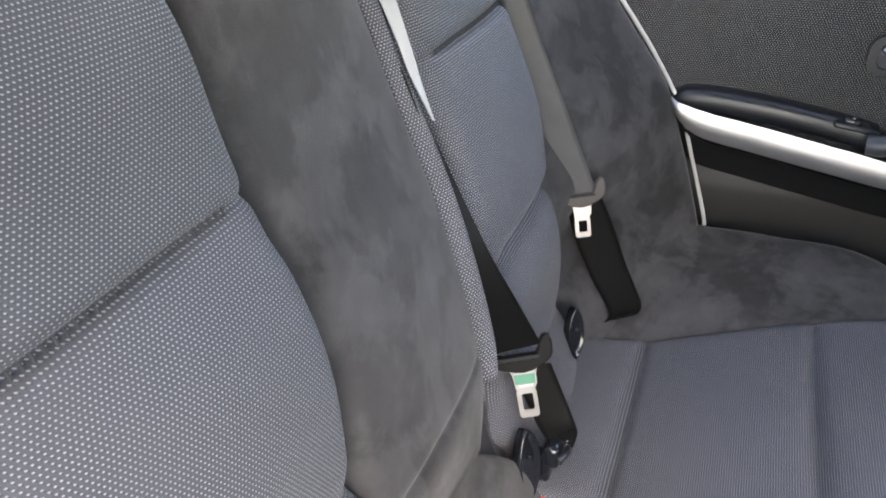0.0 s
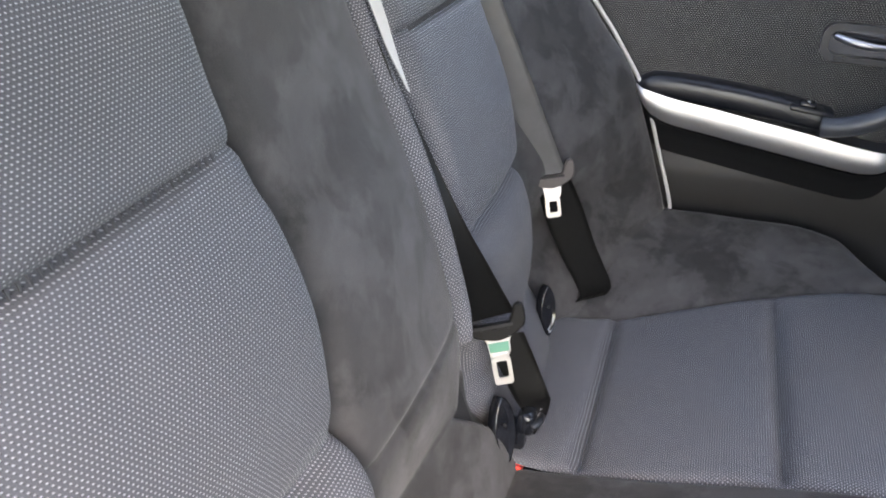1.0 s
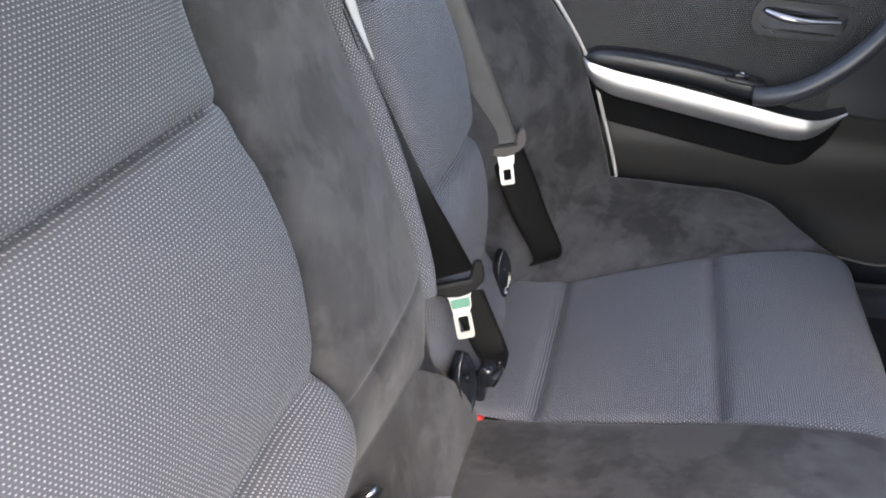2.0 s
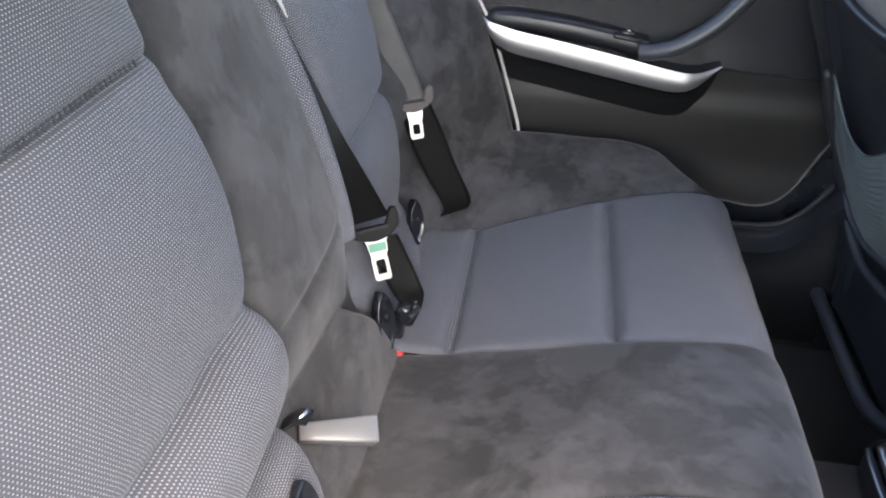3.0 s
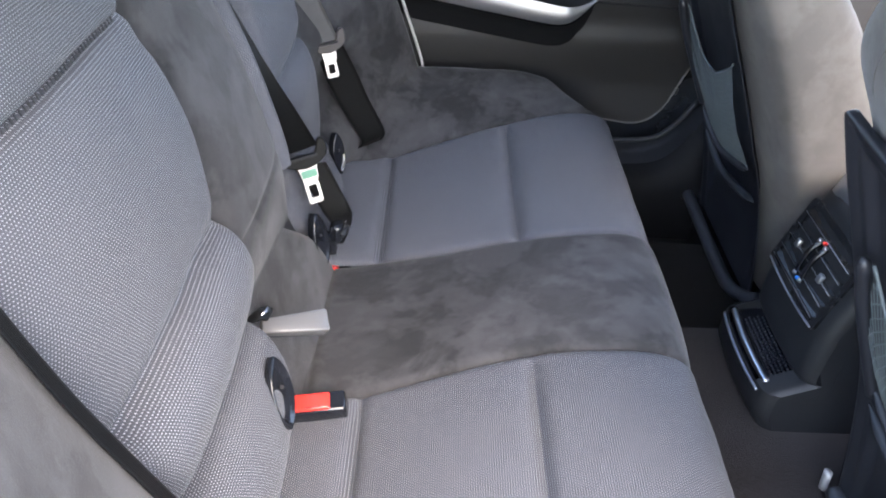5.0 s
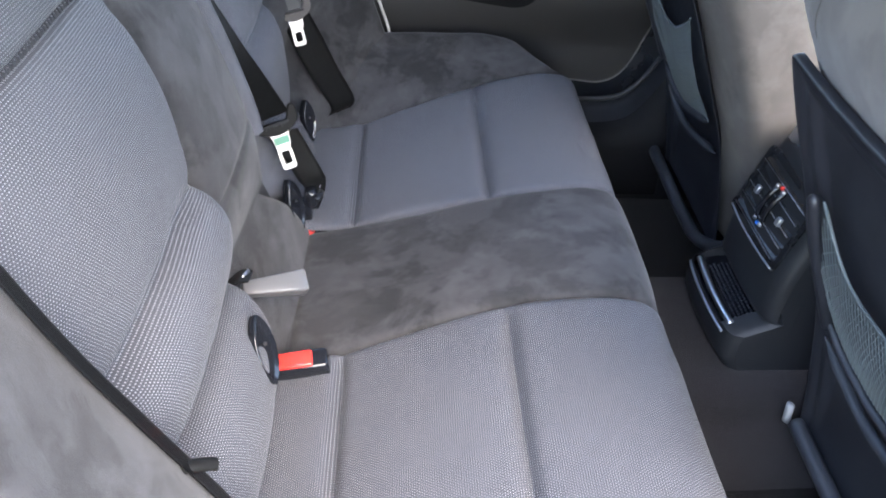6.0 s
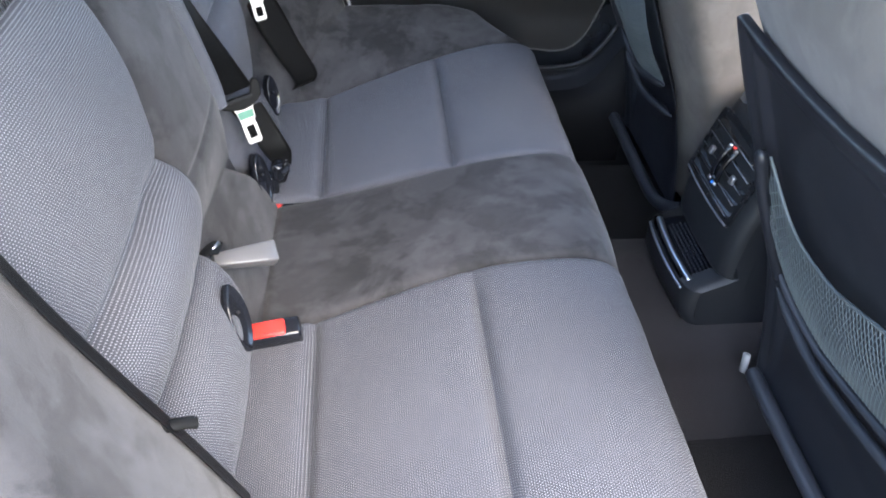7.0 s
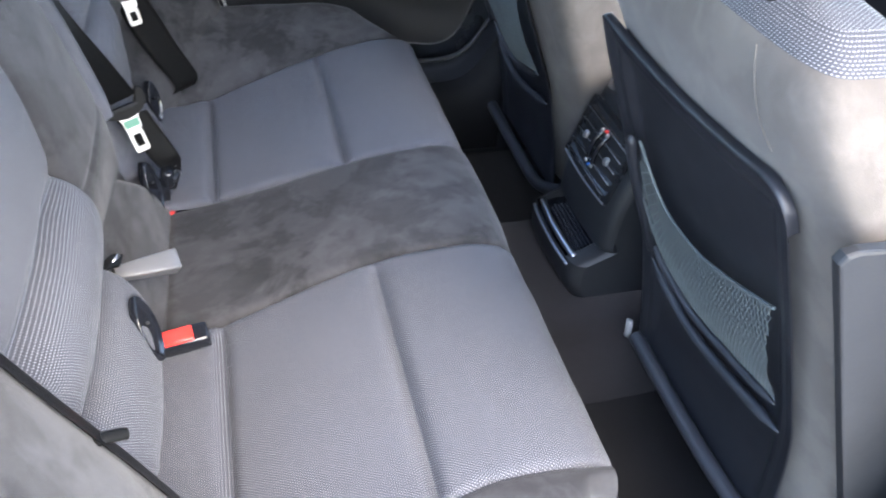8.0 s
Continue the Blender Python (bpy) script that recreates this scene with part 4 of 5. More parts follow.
def door_arm():
    zt = spline([(0.085, 0.591), (0.12, 0.605), (0.20, 0.603), (0.30, 0.591), (0.38, 0.575), (0.44, 0.561)])
    zb = spline([(0.085, 0.562), (0.12, 0.568), (0.20, 0.563), (0.30, 0.552), (0.38, 0.540), (0.44, 0.532)])
    def f(x, k):
        a = 2 * math.pi * k / 20
        zc, hz = (zt(x) + zb(x)) / 2, (zt(x) - zb(x)) / 2
        end = min(1.0, max(0.02, (x - 0.080) / 0.03)) ** 0.5
        y = DY - 0.012 - 0.026 * end * math.copysign(abs(math.cos(a)) ** 0.6, math.cos(a))
        z = zc + hz * end * math.copysign(abs(math.sin(a)) ** 0.6, math.sin(a))
        return (x, y, z)
    arm = sheet("armrest", f, [0.08, 0.083, 0.088, 0.095, *span(0.105, 0.385, 24), 0.388], range(20), ARM_SKIN, door, "black padded armrest", ring=True)
    block("switch_panel", (0.325, DY - 0.046, 0.572), (0.375, DY - 0.014, 0.580), SATIN, door, bevel=0.003, turn=Matrix.Rotation(radians(7), 3, "Y"))
    sw = block("window_switch", (0.338, DY - 0.040, 0.578), (0.362, DY - 0.022, 0.587), GLOSS, door, bevel=0.003, turn=Matrix.Rotation(radians(7), 3, "Y"))
    block("switch_mark", (0.349, DY - 0.034, 0.586), (0.353, DY - 0.030, 0.588), WHITE_PAINT, sw, bevel=0.0005)
    # aluminium strip
    top = spline([(0.093, 0.592), (0.156, 0.576), (0.209, 0.568), (0.314, 0.550), (0.377, 0.539), (0.419, 0.531), (0.463, 0.525), (0.488, 0.526), (0.522, 0.536)])
    bot = spline([(0.093, 0.590), (0.098, 0.578), (0.115, 0.555), (0.144, 0.536), (0.213, 0.523), (0.32, 0.505), (0.428, 0.488), (0.455, 0.488), (0.479, 0.495), (0.504, 0.514), (0.522, 0.533)])
    def g(x, k):
        w = k / 10
        z = top(x) + (bot(x) - top(x)) * w
        out = 0.046 * min(1.0, max(0.0, (0.545 - x) / 0.08)) ** 0.6 * min(1.0, 0.5 + max(0.0, x - 0.09) / 0.03)
        y = DY - 0.004 - out * (1 - 0.12 * w * w) - 0.005 * math.sin(math.pi * w)
        return (x, y, z)
    sheet("trim_strip", g, [*span(0.093, 0.15, 10), *span(0.16, 0.42, 24), *span(0.43, 0.522, 16)], range(11), ALU, door, "brushed aluminium trim strip")
    # Dull black underside; the shadow below the strip is put into its colour.
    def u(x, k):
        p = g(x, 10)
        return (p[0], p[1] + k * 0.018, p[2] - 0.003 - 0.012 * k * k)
    sheet("trim_underside", u, span(0.093, 0.522, 30), [0, 0.4, 0.8, 1.2, 1.7, 2.2], SILL_SKIN, door, "underside of the armrest, its shadow put into a dull black colour")
    def t(x, k):
        p = g(x, 0)
        return (p[0], p[1] + k * 0.022, p[2] + 0.001)
    sheet("grip_tray", t, span(0.37, 0.522, 14), [0, 0.5, 1.0, 2.0], BLACK, door)
    # pull handle that sweeps up towards the front
    tube("pull_bar", [(0.374, 0.668, 0.556), (0.40, 0.662, 0.560), (0.445, 0.656, 0.580), (0.495, 0.654, 0.622), (0.54, 0.660, 0.680), (0.575, 0.675, 0.74), (0.60, 0.700, 0.80)], 0.016, PULL, door, "dark satin pull bar curving upwards", sides=14, flat=0.95)
    tube("panel_seam", [(0.522, DY + 0.0015, 0.5225), (0.60, DY + 0.003, 0.519), (0.72, DY + 0.006, 0.514), (0.82, DY + 0.008, 0.508)], 0.0034, FOAM, door, "dark joint between the door panels", sides=6)
    # release handle in its recess
    m = basis((0.425, DY - 0.004, 0.671), (1.0, 0.0, -0.04), (0.04, 0.0, 1.0))
    plate("release_bezel", round_rect(0.150, 0.056, 0.020, 6), m @ pose(0, 0, -0.004), 0.012, SATIN, door, "", 0.003, hole=round_rect(0.128, 0.038, 0.015, 6))
    plate("release_recess", round_rect(0.130, 0.040, 0.015, 6), m @ pose(0, 0, -0.002), 0.002, GLOSS, door)
    tube("release_lever", [(0.368, DY - 0.010, 0.682), (0.395, DY - 0.021, 0.676), (0.43, DY - 0.024, 0.673), (0.478, DY - 0.019, 0.674)], 0.008, CHROME, door, "polished release lever", flat=0.6, taper=lambda k: 0.5 + 0.8 * math.sin(math.pi * min(1, 0.15 + k)))


door_arm()
tube("edge_seal", [(-0.135, 0.690, 0.90), (-0.062, 0.690, 0.81), (-0.002, 0.690, 0.735), (0.058, 0.690, 0.656), (0.108, 0.690, 0.575), (0.142, 0.690, 0.482), (0.172, 0.690, 0.392), (0.174, 0.692, 0.37)], 0.0030, SEAL, door, "pale rubber edge along the door gap", sides=8)


# ---- front seats ----
def front_seat(s):
    cy = s * 0.392
    ob = thing("front_seat", "front seat seen from behind, dark plastic shell and warm grey suede lightened for daylight", "car seat", at=(0.80, cy, 0.0), group="front seats")
    back_x = spline([(0.08, 0.796), (0.16, 0.788), (0.25, 0.774), (0.385, 0.742), (0.48, 0.704), (0.577, 0.664), (0.66, 0.628), (0.73, 0.600), (0.80, 0.575), (0.90, 0.56)])
    k = 0.93 if s > 0 else 1.0
    half_w = spline([(0.08, 0.175 * k), (0.16, 0.185 * k), (0.30, 0.192 * k), (0.50, 0.195 * k), (0.66, 0.193 * k), (0.73, 0.190 * k)])

    def ease(v):
        v = min(1.0, max(0.0, v))
        return v * v * (3 - 2 * v)

    def shell(q, w):
        # w from -1 (towards the tunnel) to 1; the top edge sags, a thin rim runs round a shallow hollow
        r = 0.045 if w > 0 else 0.012
        c = max(0.0, 0.19 * abs(w) - (0.19 - r))
        top = 0.729 + 0.45 * (0.19 * w + 0.05) ** 2 - r + math.sqrt(max(0.0, r * r - c * c))
        z = 0.150 + (top - 0.150) * q
        hw = half_w(z)
        d = min(hw * (1 - abs(w)) + 0.25 * (r - math.sqrt(max(0.0, r * r - c * c))), top - z)
        hollow = 0.006 * ease((d - 0.004) / 0.020) + 0.013 * ease((d - 0.026) / 0.020) * ease((z - 0.16) / 0.12) * (0.6 + 0.4 * (1 - w * w))
        return (back_x(z) - 0.004 + hollow + edge_drop(d, 0.006, 0.012), cy + s * (hw * w - 0.011), z)

    ws = sorted({*span(-1, 1, 41), *span(-1, -0.7, 24), *span(0.7, 1, 24), *span(-1, -0.96, 8), *span(0.96, 1, 8)})
    qs = sorted({*span(0.0, 0.90, 44), *span(0.90, 0.975, 16), *[0.975 + 0.025 * math.sin(a) for a in span(0, math.pi / 2, 12)]})
    sheet("back_shell", shell, qs, ws, SHELL, ob, "dark moulded plastic back shell with a hollow centre", flip=s > 0)

    back_off = spline([(0.08, 0.022), (0.66, 0.020), (0.72, 0.014), (0.76, 0.005), (0.80, -0.004), (0.84, -0.002), (0.862, 0.008), (0.876, 0.022)])
    thick = spline([(0.08, 0.20), (0.50, 0.19), (0.68, 0.165), (0.78, 0.135), (0.83, 0.118), (0.862, 0.096), (0.876, 0.066)])
    half_c = spline([(0.08, 0.225), (0.30, 0.240), (0.60, 0.238), (0.72, 0.228), (0.80, 0.208), (0.84, 0.192), (0.862, 0.176), (0.876, 0.155)])

    def body(z, k):
        # padded body ahead of the shell, leaning with it
        a = 2 * math.pi * k / 56
        c, sn = math.cos(a), math.sin(a)
        dep = thick(z) / 2
        xc = back_x(z) + back_off(z) + dep
        x = xc - dep * math.copysign(abs(c) ** 0.36, c)
        y = half_c(z) * math.copysign(abs(sn) ** 0.45, sn)
        if c > 0 and z < 0.30 and sn < 0:
            y *= 1 - 0.14 * min(1.0, c * 1.3) * min(1.0, (0.76 - z) / 0.06)
        x += 0.002 * noise.noise(Vector((y * 9, z * 9, 6.0 + s)))
        return (x, cy + s * y, z)
    sheet("cover", body, [*span(0.165, 0.78, 30), *span(0.79, 0.853, 12)], range(56), SUEDE_FRONT_LIT, ob, "warm grey suede seat cover, daylight put into its lighter base colour", ring=True, flip=s < 0)
    girth = [0.0]
    for k in range(56):
        girth.append(girth[-1] + (Vector(body(0.868, k + 1)) - Vector(body(0.868, k))).length)
    sheet("cover_band", body, span(0.853, 0.876, 8), range(56), FABRIC, ob, "woven band round the seat top", lambda z, k: (girth[k], z * 1.3), ring=True, flip=s < 0)
    def cap(r, k):
        p = Vector(body(0.876, k))
        q = Vector((back_x(0.876) + back_off(0.876) + thick(0.876) / 2, cy, 0.876))
        b = p.lerp(q, r)
        b.z = 0.876 + 0.010 * math.sin(min(1.0, r * 1.6) * math.pi / 2)
        return b
    sheet("cover_top", cap, [0, .05, .12, .22, .35, .5, .7, 1], range(56), FABRIC, ob, "blue-grey woven top of the seat back", lambda r, k: (cap(r, k)[1], cap(r, k)[0]), ring=True, flip=s < 0)
    for d in (1, -1):
        tube("seam", [Vector((back_x(z) + back_off(z) + 0.0002, cy + s * d * (0.118 + 0.47 * (0.83 - z)), z)) for z in span(0.770, 0.846, 8)], 0.0005, SUEDE_FRONT_LIT, ob, sides=6, steps=2)
    # woven front and seat cushion
    sheet("seat_pad", lambda u, v: (0.86 + 0.50 * u, cy + s * 0.24 * v, 0.31 + 0.05 * u - 0.05 * abs(v) ** 6 - 0.08 * max(0, u - 0.85) / 0.15), span(0, 1, 14), span(-1, 1, 17), FABRIC, ob, "blue-grey woven seat cushion", lambda u, v: (0.5 * u, 0.24 * v), flip=s < 0)
    block("seat_frame", (0.88, cy - 0.23, 0.06), (1.34, cy + 0.23, 0.27), BLACK, ob, bevel=0.03)
    for d in (-1, 1):
        block("rail", (0.90, cy + d * 0.19 - 0.02, 0.0), (1.36, cy + d * 0.19 + 0.02, 0.06), SATIN, ob, bevel=0.006)
        tube("headrest_post", [(0.594, cy + d * 0.086, 0.862), (0.600, cy + d * 0.092, 0.90), (0.622, cy + d * 0.075, 0.97)], 0.006, CHROME, ob)
        tube("post_collar", [(0.594, cy + d * 0.086, 0.866), (0.594, cy + d * 0.086, 0.884), (0.594, cy + d * 0.086, 0.889)], 0.014, BLACK, ob, "black collar round the headrest post", sides=16, steps=2)
    def rest(t, k):
        a = 2 * math.pi * k / 28
        z = 0.94 + 0.17 * t
        g = math.sqrt(max(0.0, 1 - abs(2 * t - 1) ** 4))
        return (back_x(0.85) + 0.065 - 0.05 * (0.3 + 0.7 * g) * math.copysign(abs(math.cos(a)) ** 0.6, math.cos(a)), cy + 0.135 * (0.5 + 0.5 * g) * math.copysign(abs(math.sin(a)) ** 0.6, math.sin(a)), z)
    sheet("headrest", rest, span(0, 1, 14), range(28), SUEDE_FRONT_LIT, ob, ring=True)
    # net pocket
    drop = 0.022 if s > 0 else 0.0
    top_z = spline([(-0.74, 0.590), (-0.66, 0.558), (-0.55, 0.527), (-0.40, 0.514), (-0.20, 0.513), (0.0, 0.519), (0.30, 0.543), (0.50, 0.561), (0.81, 0.593)])
    low_z = spline([(-0.82, 0.410 - drop), (-0.65, 0.392 - drop), (-0.50, 0.383 - drop), (-0.16, 0.379 - drop), (0.36, 0.404 - drop), (0.73, 0.428 - drop), (0.81, 0.434 - drop)])
    ridge_z = spline([(-0.95, 0.356 - drop), (-0.67, 0.337 - drop), (-0.34, 0.324 - drop), (0.0, 0.331 - drop), (0.32, 0.346 - drop), (0.80, 0.371 - drop)])
    def net_at(w, q):
        z = low_z(w) + (top_z(w) - low_z(w)) * q
        return Vector((back_x(z) - 0.004 - 0.010 * math.sin(math.pi * q), cy - half_w(z) * w, z))
    bm = bmesh.new()
    W = 0.0014
    def cord(points):
        prev = None
        for i, p in enumerate(points):
            d = (points[min(i + 1, len(points) - 1)] - points[max(i - 1, 0)])
            side = d.cross(Vector((-1, 0, -0.3))).normalized() * (W / 2)
            out = Vector((-0.0008, 0, -0.0002))
            cur = (bm.verts.new(p - side), bm.verts.new(p + out), bm.verts.new(p + side))
            if prev:
                bm.faces.new((prev[0], prev[1], cur[1], cur[0]))
                bm.faces.new((prev[1], prev[2], cur[2], cur[1]))
            prev = cur
    count = 40
    for d in (1, -1):
        for i in range(-24, count + 24):
            pts = []
            for k in range(13):
                q = k / 12
                w = -0.74 + 1.54 * (i / count) + d * 0.34 * (q - 0.5)
                if -0.74 <= w <= 0.80:
                    pts.append(net_at(w, q))
            if len(pts) > 1:
                cord(pts)
    pocket = part("net_pocket", bm, NET, ob, "grey-green elastic net pocket")
    tube("net_hem", [net_at(w, 1.0) for w in span(-0.74, 0.80, 20)], 0.0020, NET, pocket, steps=3)
    tube("net_bar", [net_at(w, 0.0) + Vector((-0.004, 0, 0)) for w in span(-0.82, 0.80, 20)], 0.0058, PULL, ob, "dark plastic bar under the net", steps=3, taper=lambda k: min(1.0, 0.25 + 9 * min(k, 1 - k)))
    tube("ridge", [Vector((back_x(ridge_z(w)) + 0.001, cy - half_w(0.33) * w, ridge_z(w))) for w in span(-0.93, 0.80, 22)], 0.0075, PULL, ob, "moulded ridge below the pocket", steps=3, taper=lambda k: min(1.0, 0.2 + 8 * min(k, 1 - k)))
    py = cy + half_w(0.5) * 0.77
    tube("net_post", [(back_x(0.40) - 0.006, py + 0.006, 0.395), (back_x(0.46) - 0.012, py + 0.004, 0.46), (back_x(0.54) - 0.016, py, 0.54), (back_x(0.60) - 0.012, py - 0.004, 0.598)], 0.0095, SHELL, ob, "dark plastic fin beside the net", sides=12, taper=lambda k: 0.85 if k < 0.9 else 0.85 * math.sqrt(max(0.02, 1 - ((k - 0.9) / 0.1) ** 2)))
    # lower cross tube and its pale clip
    low_y, low_k = (0.0, 0.0) if s < 0 else (0.025, -0.028)
    tube("lower_bar", [(0.778, cy + 0.190 + low_y * 1.6, 0.166 + low_k), (0.776, cy + 0.13, 0.166 + low_k), (0.776, cy - 0.02, 0.162 + low_k), (0.777, cy - 0.11, 0.166 + low_k), (0.780, cy - 0.18, 0.172 + low_k * 0.1), (0.79, cy - 0.205, 0.185)], 0.0125, PULL, ob, "blue-grey satin lower bar", sides=14)
    tube("clip", [(0.772, cy + 0.206 + low_y * 1.6, 0.152 + low_k), (0.769, cy + 0.207 + low_y * 1.6, 0.188 + low_k)], 0.0065, CLIP, ob, "pale plastic clip on the end of the bar", steps=3, flat=0.7)
    # smooth side cover on the outer flank
    flank = cy + s * 0.243
    m = basis((0, flank + (0.0 if s < 0 else 0.010), 0), (1, 0, 0), (0, 0, 1))
    plate("side_cover", [(0.584, 0.744), (0.588, 0.752), (0.598, 0.755), (0.70, 0.748), (0.86, 0.742), (0.93, 0.30), (0.798, 0.30), (0.763, 0.372)], m, 0.012, BLACK, ob, "dark plastic side cover", 0.003)
    return ob


front_seat(-1)
front_seat(1)

# ---- centre console end ----
console = thing("centre_console", "black rear end of the centre console with air vents", "console", at=(0.76, 0.022, 0.15))
CY0, CY1 = -0.082, 0.128
foot_x = spline([(0.13, 0.712), (0.17, 0.704), (0.20, 0.702), (0.222, 0.706)])
face_x = spline([(0.25, 0.748), (0.30, 0.750), (0.344, 0.756), (0.40, 0.774), (0.45, 0.794), (0.47, 0.806), (0.482, 0.83)])


def console_body():
    def f(z, w):
        y = (CY0 + CY1) / 2 + (CY1 - CY0) / 2 * w * (1.0 + 0.3 * max(0.0, 0.24 - z))
        a = abs(w)
        bow = 0.008 * (1 - w * w)
        x = (foot_x(z) if z < 0.24 else face_x(z)) - bow + edge_drop((1 - a) * 0.105, 0.022, 0.020) + 0.9 * max(0.0, 0.172 - z) ** 1.2
        return (x, y, z)
    across = [-1, -.985, -.96, -.93, -.9, -.86, *span(-.8, .8, 13), .86, .9, .93, .96, .985, 1]
    sheet("console_foot", f, span(0.13, 0.222, 14), across, BLACK, console, "black textured lower panel")
    def upper(z, w):
        x, y, _ = f(z, w)
        return (x + edge_drop(z - 0.246, 0.012, 0.012), y, z)
    sheet("console_face", upper, fine(0.246, 0.482, 30, (), 0.01, 4), across, BLACK, console, "black textured end panel with the vents")
    sheet("pocket_floor", lambda k, w: ((f(0.222, w)[0] + 0.004) * (1 - k) + 0.80 * k, f(0.222, w)[1], 0.208 + 0.018 * k), span(0, 1, 4), across, GLOSS, console, "open shelf below the vents")
    def cheek(k, w):
        a, b = Vector(f(0.222, w)), Vector(upper(0.246, w))
        return a.lerp(b, k)
    for a, b in ((-1.0, -0.66), (0.90, 1.0)):
        sheet("pocket_cheek", cheek, span(0, 1, 5), span(a, b, 9), BLACK, console)
    for w in (-0.66, 0.90):
        sheet("pocket_wall", lambda k, q: (cheek(k, w).x * (1 - q) + 0.80 * q, cheek(k, w).y, cheek(k, w).z), span(0, 1, 5), span(0, 1, 4), BLACK, console, flip=w < 0)
    sheet("pocket_back", lambda k, w: (0.795, f(0.222, w)[1], 0.21 + 0.08 * k), [0, 1], across, BLACK, console)
    sheet("panel_underside", lambda k, w: (upper(0.246, w)[0] * (1 - k) + 0.80 * k, upper(0.246, w)[1], 0.246 + 0.01 * k), [0, 1], across, BLACK, console)
    for side in (-1, 1):
        sheet("console_side", lambda z, k: (f(z, side)[0] * (1 - k) + 1.15 * k, f(z, side)[1], z), span(0.13, 0.222, 6), span(0, 1, 5), BLACK, console, flip=side > 0)
        sheet("console_side", lambda z, k: (upper(z, side)[0] * (1 - k) + 1.15 * k, upper(z, side)[1], z), span(0.246, 0.482, 10), span(0, 1, 5), BLACK, console, flip=side > 0)
        sheet("console_side", lambda z, k: ((f(0.222, side)[0] + (upper(0.246, side)[0] - f(0.222, side)[0]) * (z - 0.222) / 0.024) * (1 - k) + 1.15 * k, f(0.222, side)[1] + (upper(0.246, side)[1] - f(0.222, side)[1]) * (z - 0.222) / 0.024, z), span(0.222, 0.246, 3), span(0, 1, 5), BLACK, console, flip=side > 0)
    sheet("console_top", lambda x, y: (x, y, 0.482 + 0.03 * math.sin(math.pi * min(1, (x - 0.83) / 0.3))), span(0.83, 1.15, 10), span(CY0, CY1, 8), BLACK, console)
    def ledge(k, w):
        z = 0.462 + 0.030 * k
        return (face_x(0.462) - 0.004 + 0.016 * k + edge_drop((1 - abs(w)) * 0.10, 0.02, 0.012), (CY0 + CY1) / 2 + (CY1 - CY0) / 2 * 0.96 * w, z + 0.006 * math.sin(math.pi * k))
    sheet("top_ledge", ledge, span(0, 1, 7), span(-1, 1, 15), DULL_CHROME, console, "satin grey ledge above the vents")
    # satin lip and chrome line along the shelf, bowed like the panel
    tube("tray_chrome", [Vector(f(0.214, w)) + Vector((-0.001, 0, 0)) for w in span(-0.78, 0.86, 12)], 0.0026, DULL_CHROME, console, "satin chrome line on the shelf edge", sides=8, steps=2)
    tube("tray_lip", [Vector(f(0.222, w)) + Vector((0.012, 0, 0.002)) for w in span(-0.74, 0.82, 12)], 0.006, DULL_CHROME, console, "satin lip of the open shelf", sides=10, steps=2)
    mat_bm = bmesh.new()
    for i in range(20):
        for j in range(9):
            y = -0.046 + 0.148 * (i + 0.5 * (j % 2)) / 20
            x = 0.731 + 0.0066 * j
            z = 0.212 + 0.018 * (x - 0.71) / 0.09
            box(mat_bm, (x - 0.0013, y - 0.0021, z - 0.001), (x + 0.0013, y + 0.0021, z + 0.0018))
    part("rubber_mat", mat_bm, PULL, console, "ribbed rubber shelf mat", smooth=False)


console_body()


def on_console(y, z, out=0.0):
    d = (face_x(z + 0.005) - face_x(z - 0.005)) / 0.01
    n = Vector((-1, 0, d)).normalized()
    return Vector((face_x(z), y, z)) + n * out


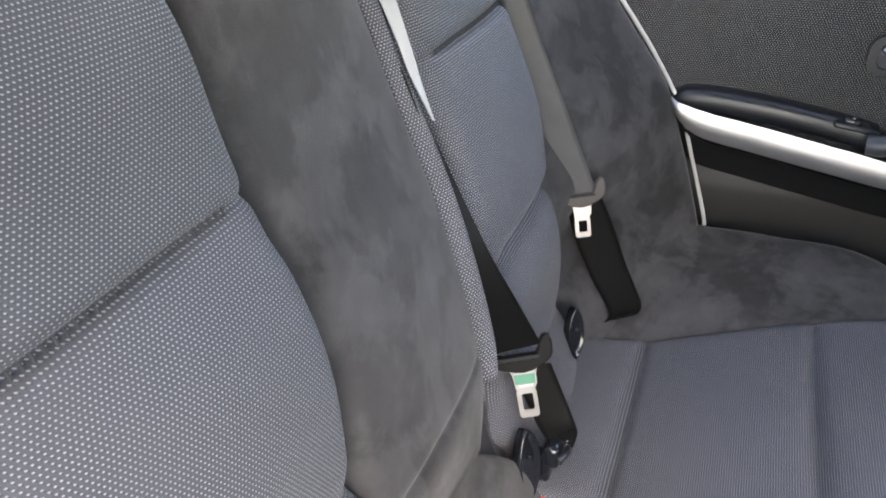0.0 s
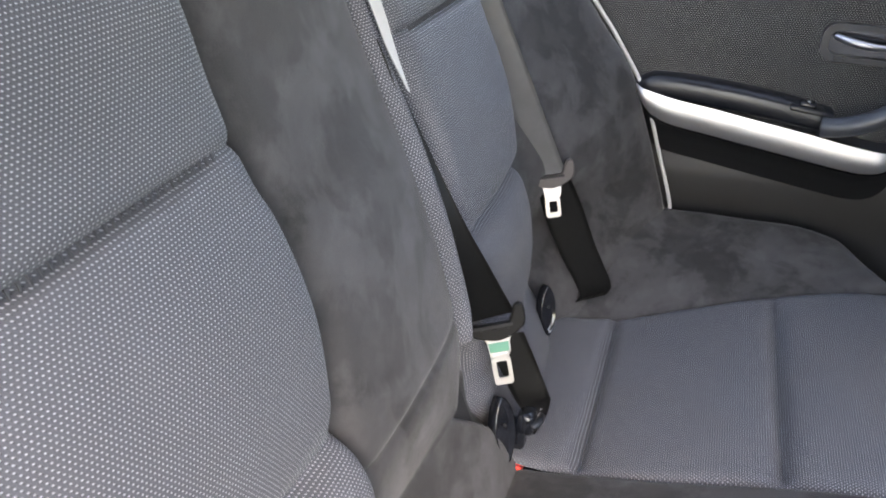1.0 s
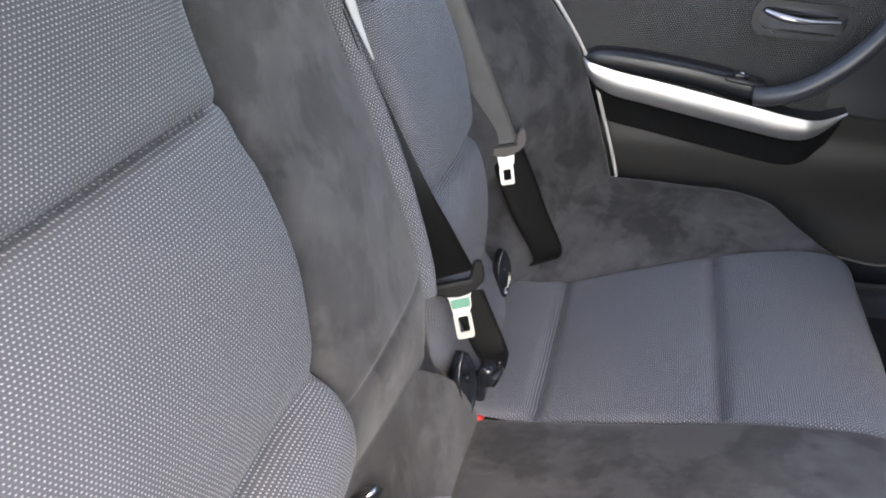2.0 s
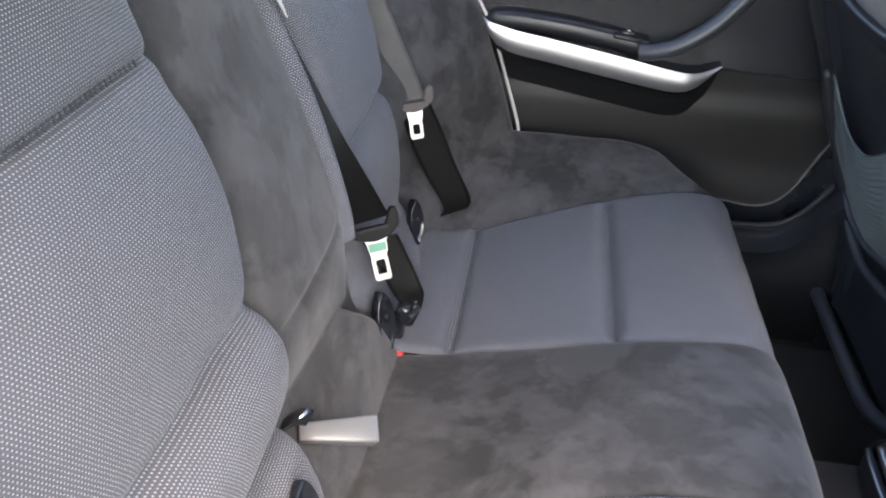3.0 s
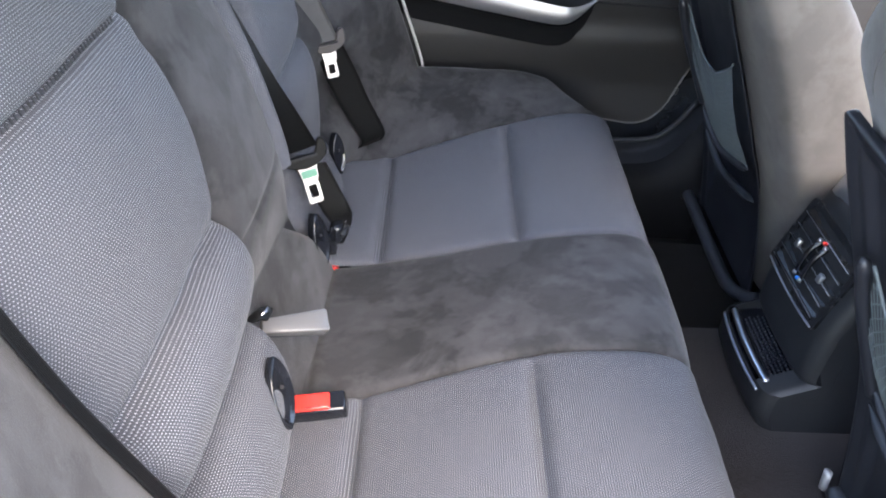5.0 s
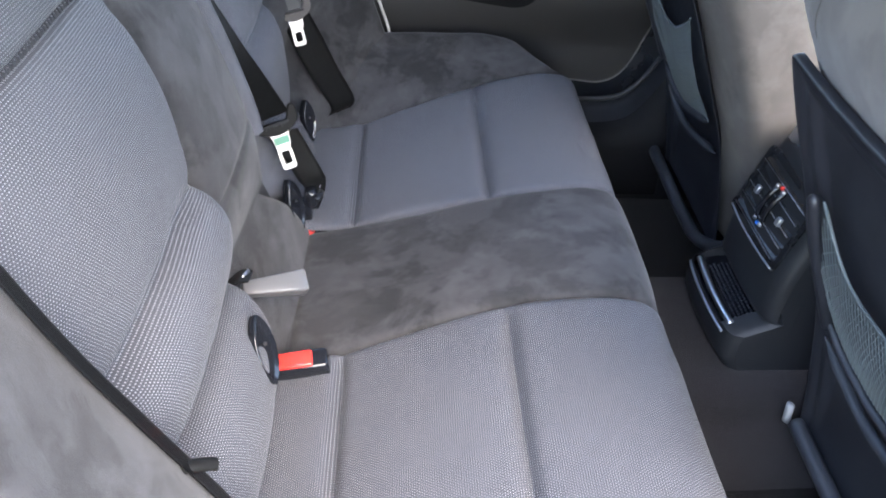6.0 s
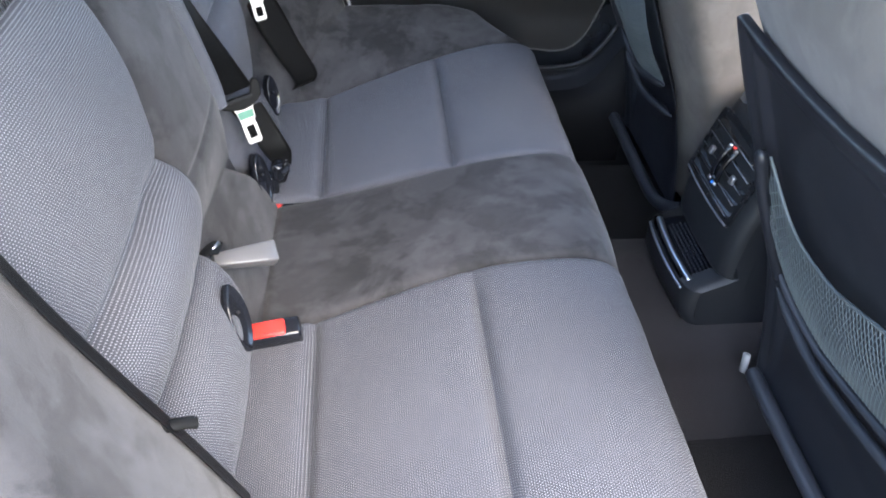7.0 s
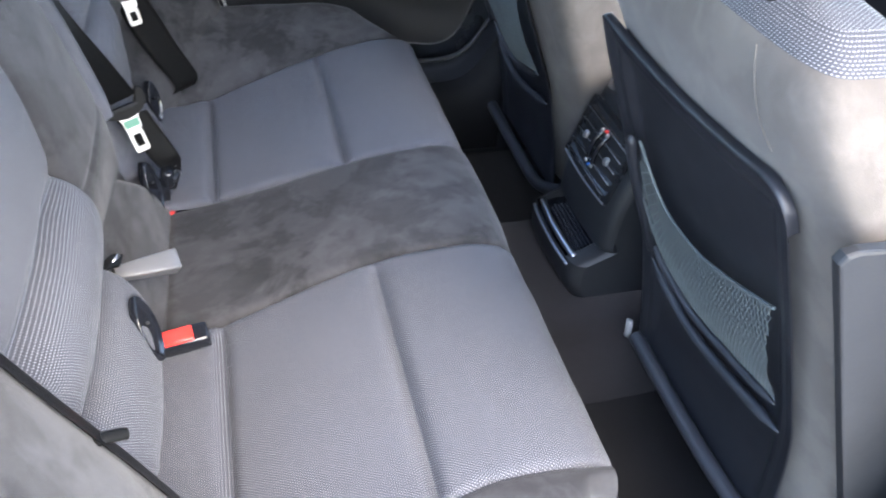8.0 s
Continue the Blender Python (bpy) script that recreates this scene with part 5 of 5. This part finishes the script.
def console_vent():
    z0, z1, y0, y1 = 0.334, 0.436, -0.048, 0.112
    up = on_console(0, z1) - on_console(0, z0)
    m = basis(on_console((y0 + y1) / 2, (z0 + z1) / 2, 0.001), (0, -1, 0), up)
    h, w = up.length, y1 - y0
    fr = plate("vent_frame", round_rect(w + 0.018, h + 0.016, 0.012, 6), m, 0.005, SATIN, console, "satin black vent frame", 0.0015, hole=round_rect(w - 0.004, h - 0.004, 0.006, 6))
    plate("vent_back", round_rect(w - 0.002, h - 0.002, 0.006, 6), m, 0.0012, FOAM, console)
    tube("chrome_line", [m @ Vector((x, -h / 2 - 0.003 - 0.004 * (1 - (2 * x / w) ** 2), 0.006)) for x in span(-w / 2 - 0.004, w / 2 + 0.004, 9)], 0.0016, CHROME, console, "thin chrome line", sides=8, steps=3)
    for i in range(5):
        y = -h / 2 + h * (i + 0.6) / 5.2
        sl = plate("vent_slat", round_rect(w - 0.006, 0.009, 0.002, 3), m @ pose(0, y, 0.003, -40), 0.0014, SATIN, console)
        tube("slat_edge", [m @ Vector((-w / 2 + 0.004, y - 0.0035, 0.0100)), m @ Vector((w / 2 - 0.004, y - 0.0035, 0.0100))], 0.0005, DULL_CHROME, sl, sides=6, steps=2)
    for x in (-0.043, 0.043):
        block_bm = bmesh.new()
        box(block_bm, (x - 0.005, -0.007, 0.008), (x + 0.005, 0.007, 0.0150), 0.002)
        bmesh.ops.transform(block_bm, matrix=m, verts=block_bm.verts)
        part("slider", block_bm, DULL_CHROME, console, "small satin slider")
    for x in (-0.010, 0.010):
        tube("wheel_rib", [m @ Vector((x, -0.030, 0.007)), m @ Vector((x, -0.012, 0.013)), m @ Vector((x, 0.012, 0.013)), m @ Vector((x, 0.030, 0.007))], 0.0042, GLOSS, console, "temperature thumb wheel rim", sides=8)
        for yy in (-0.030, 0.030):
            tube("wheel_cap", [m @ Vector((x, yy - 0.003, 0.010)), m @ Vector((x, yy + 0.003, 0.010))], 0.0035, CHROME, console, sides=8, steps=2)
    for yy, mm, nm in ((0.033, RED, "red_dot"), (-0.033, BLUE_DOT, "blue_dot")):
        bm2 = bmesh.new()
        bmesh.ops.create_uvsphere(bm2, u_segments=10, v_segments=6, radius=0.0036, matrix=m @ pose(0.001, yy, 0.009))
        part(nm, bm2, mm, console, "small coloured temperature mark")


console_vent()
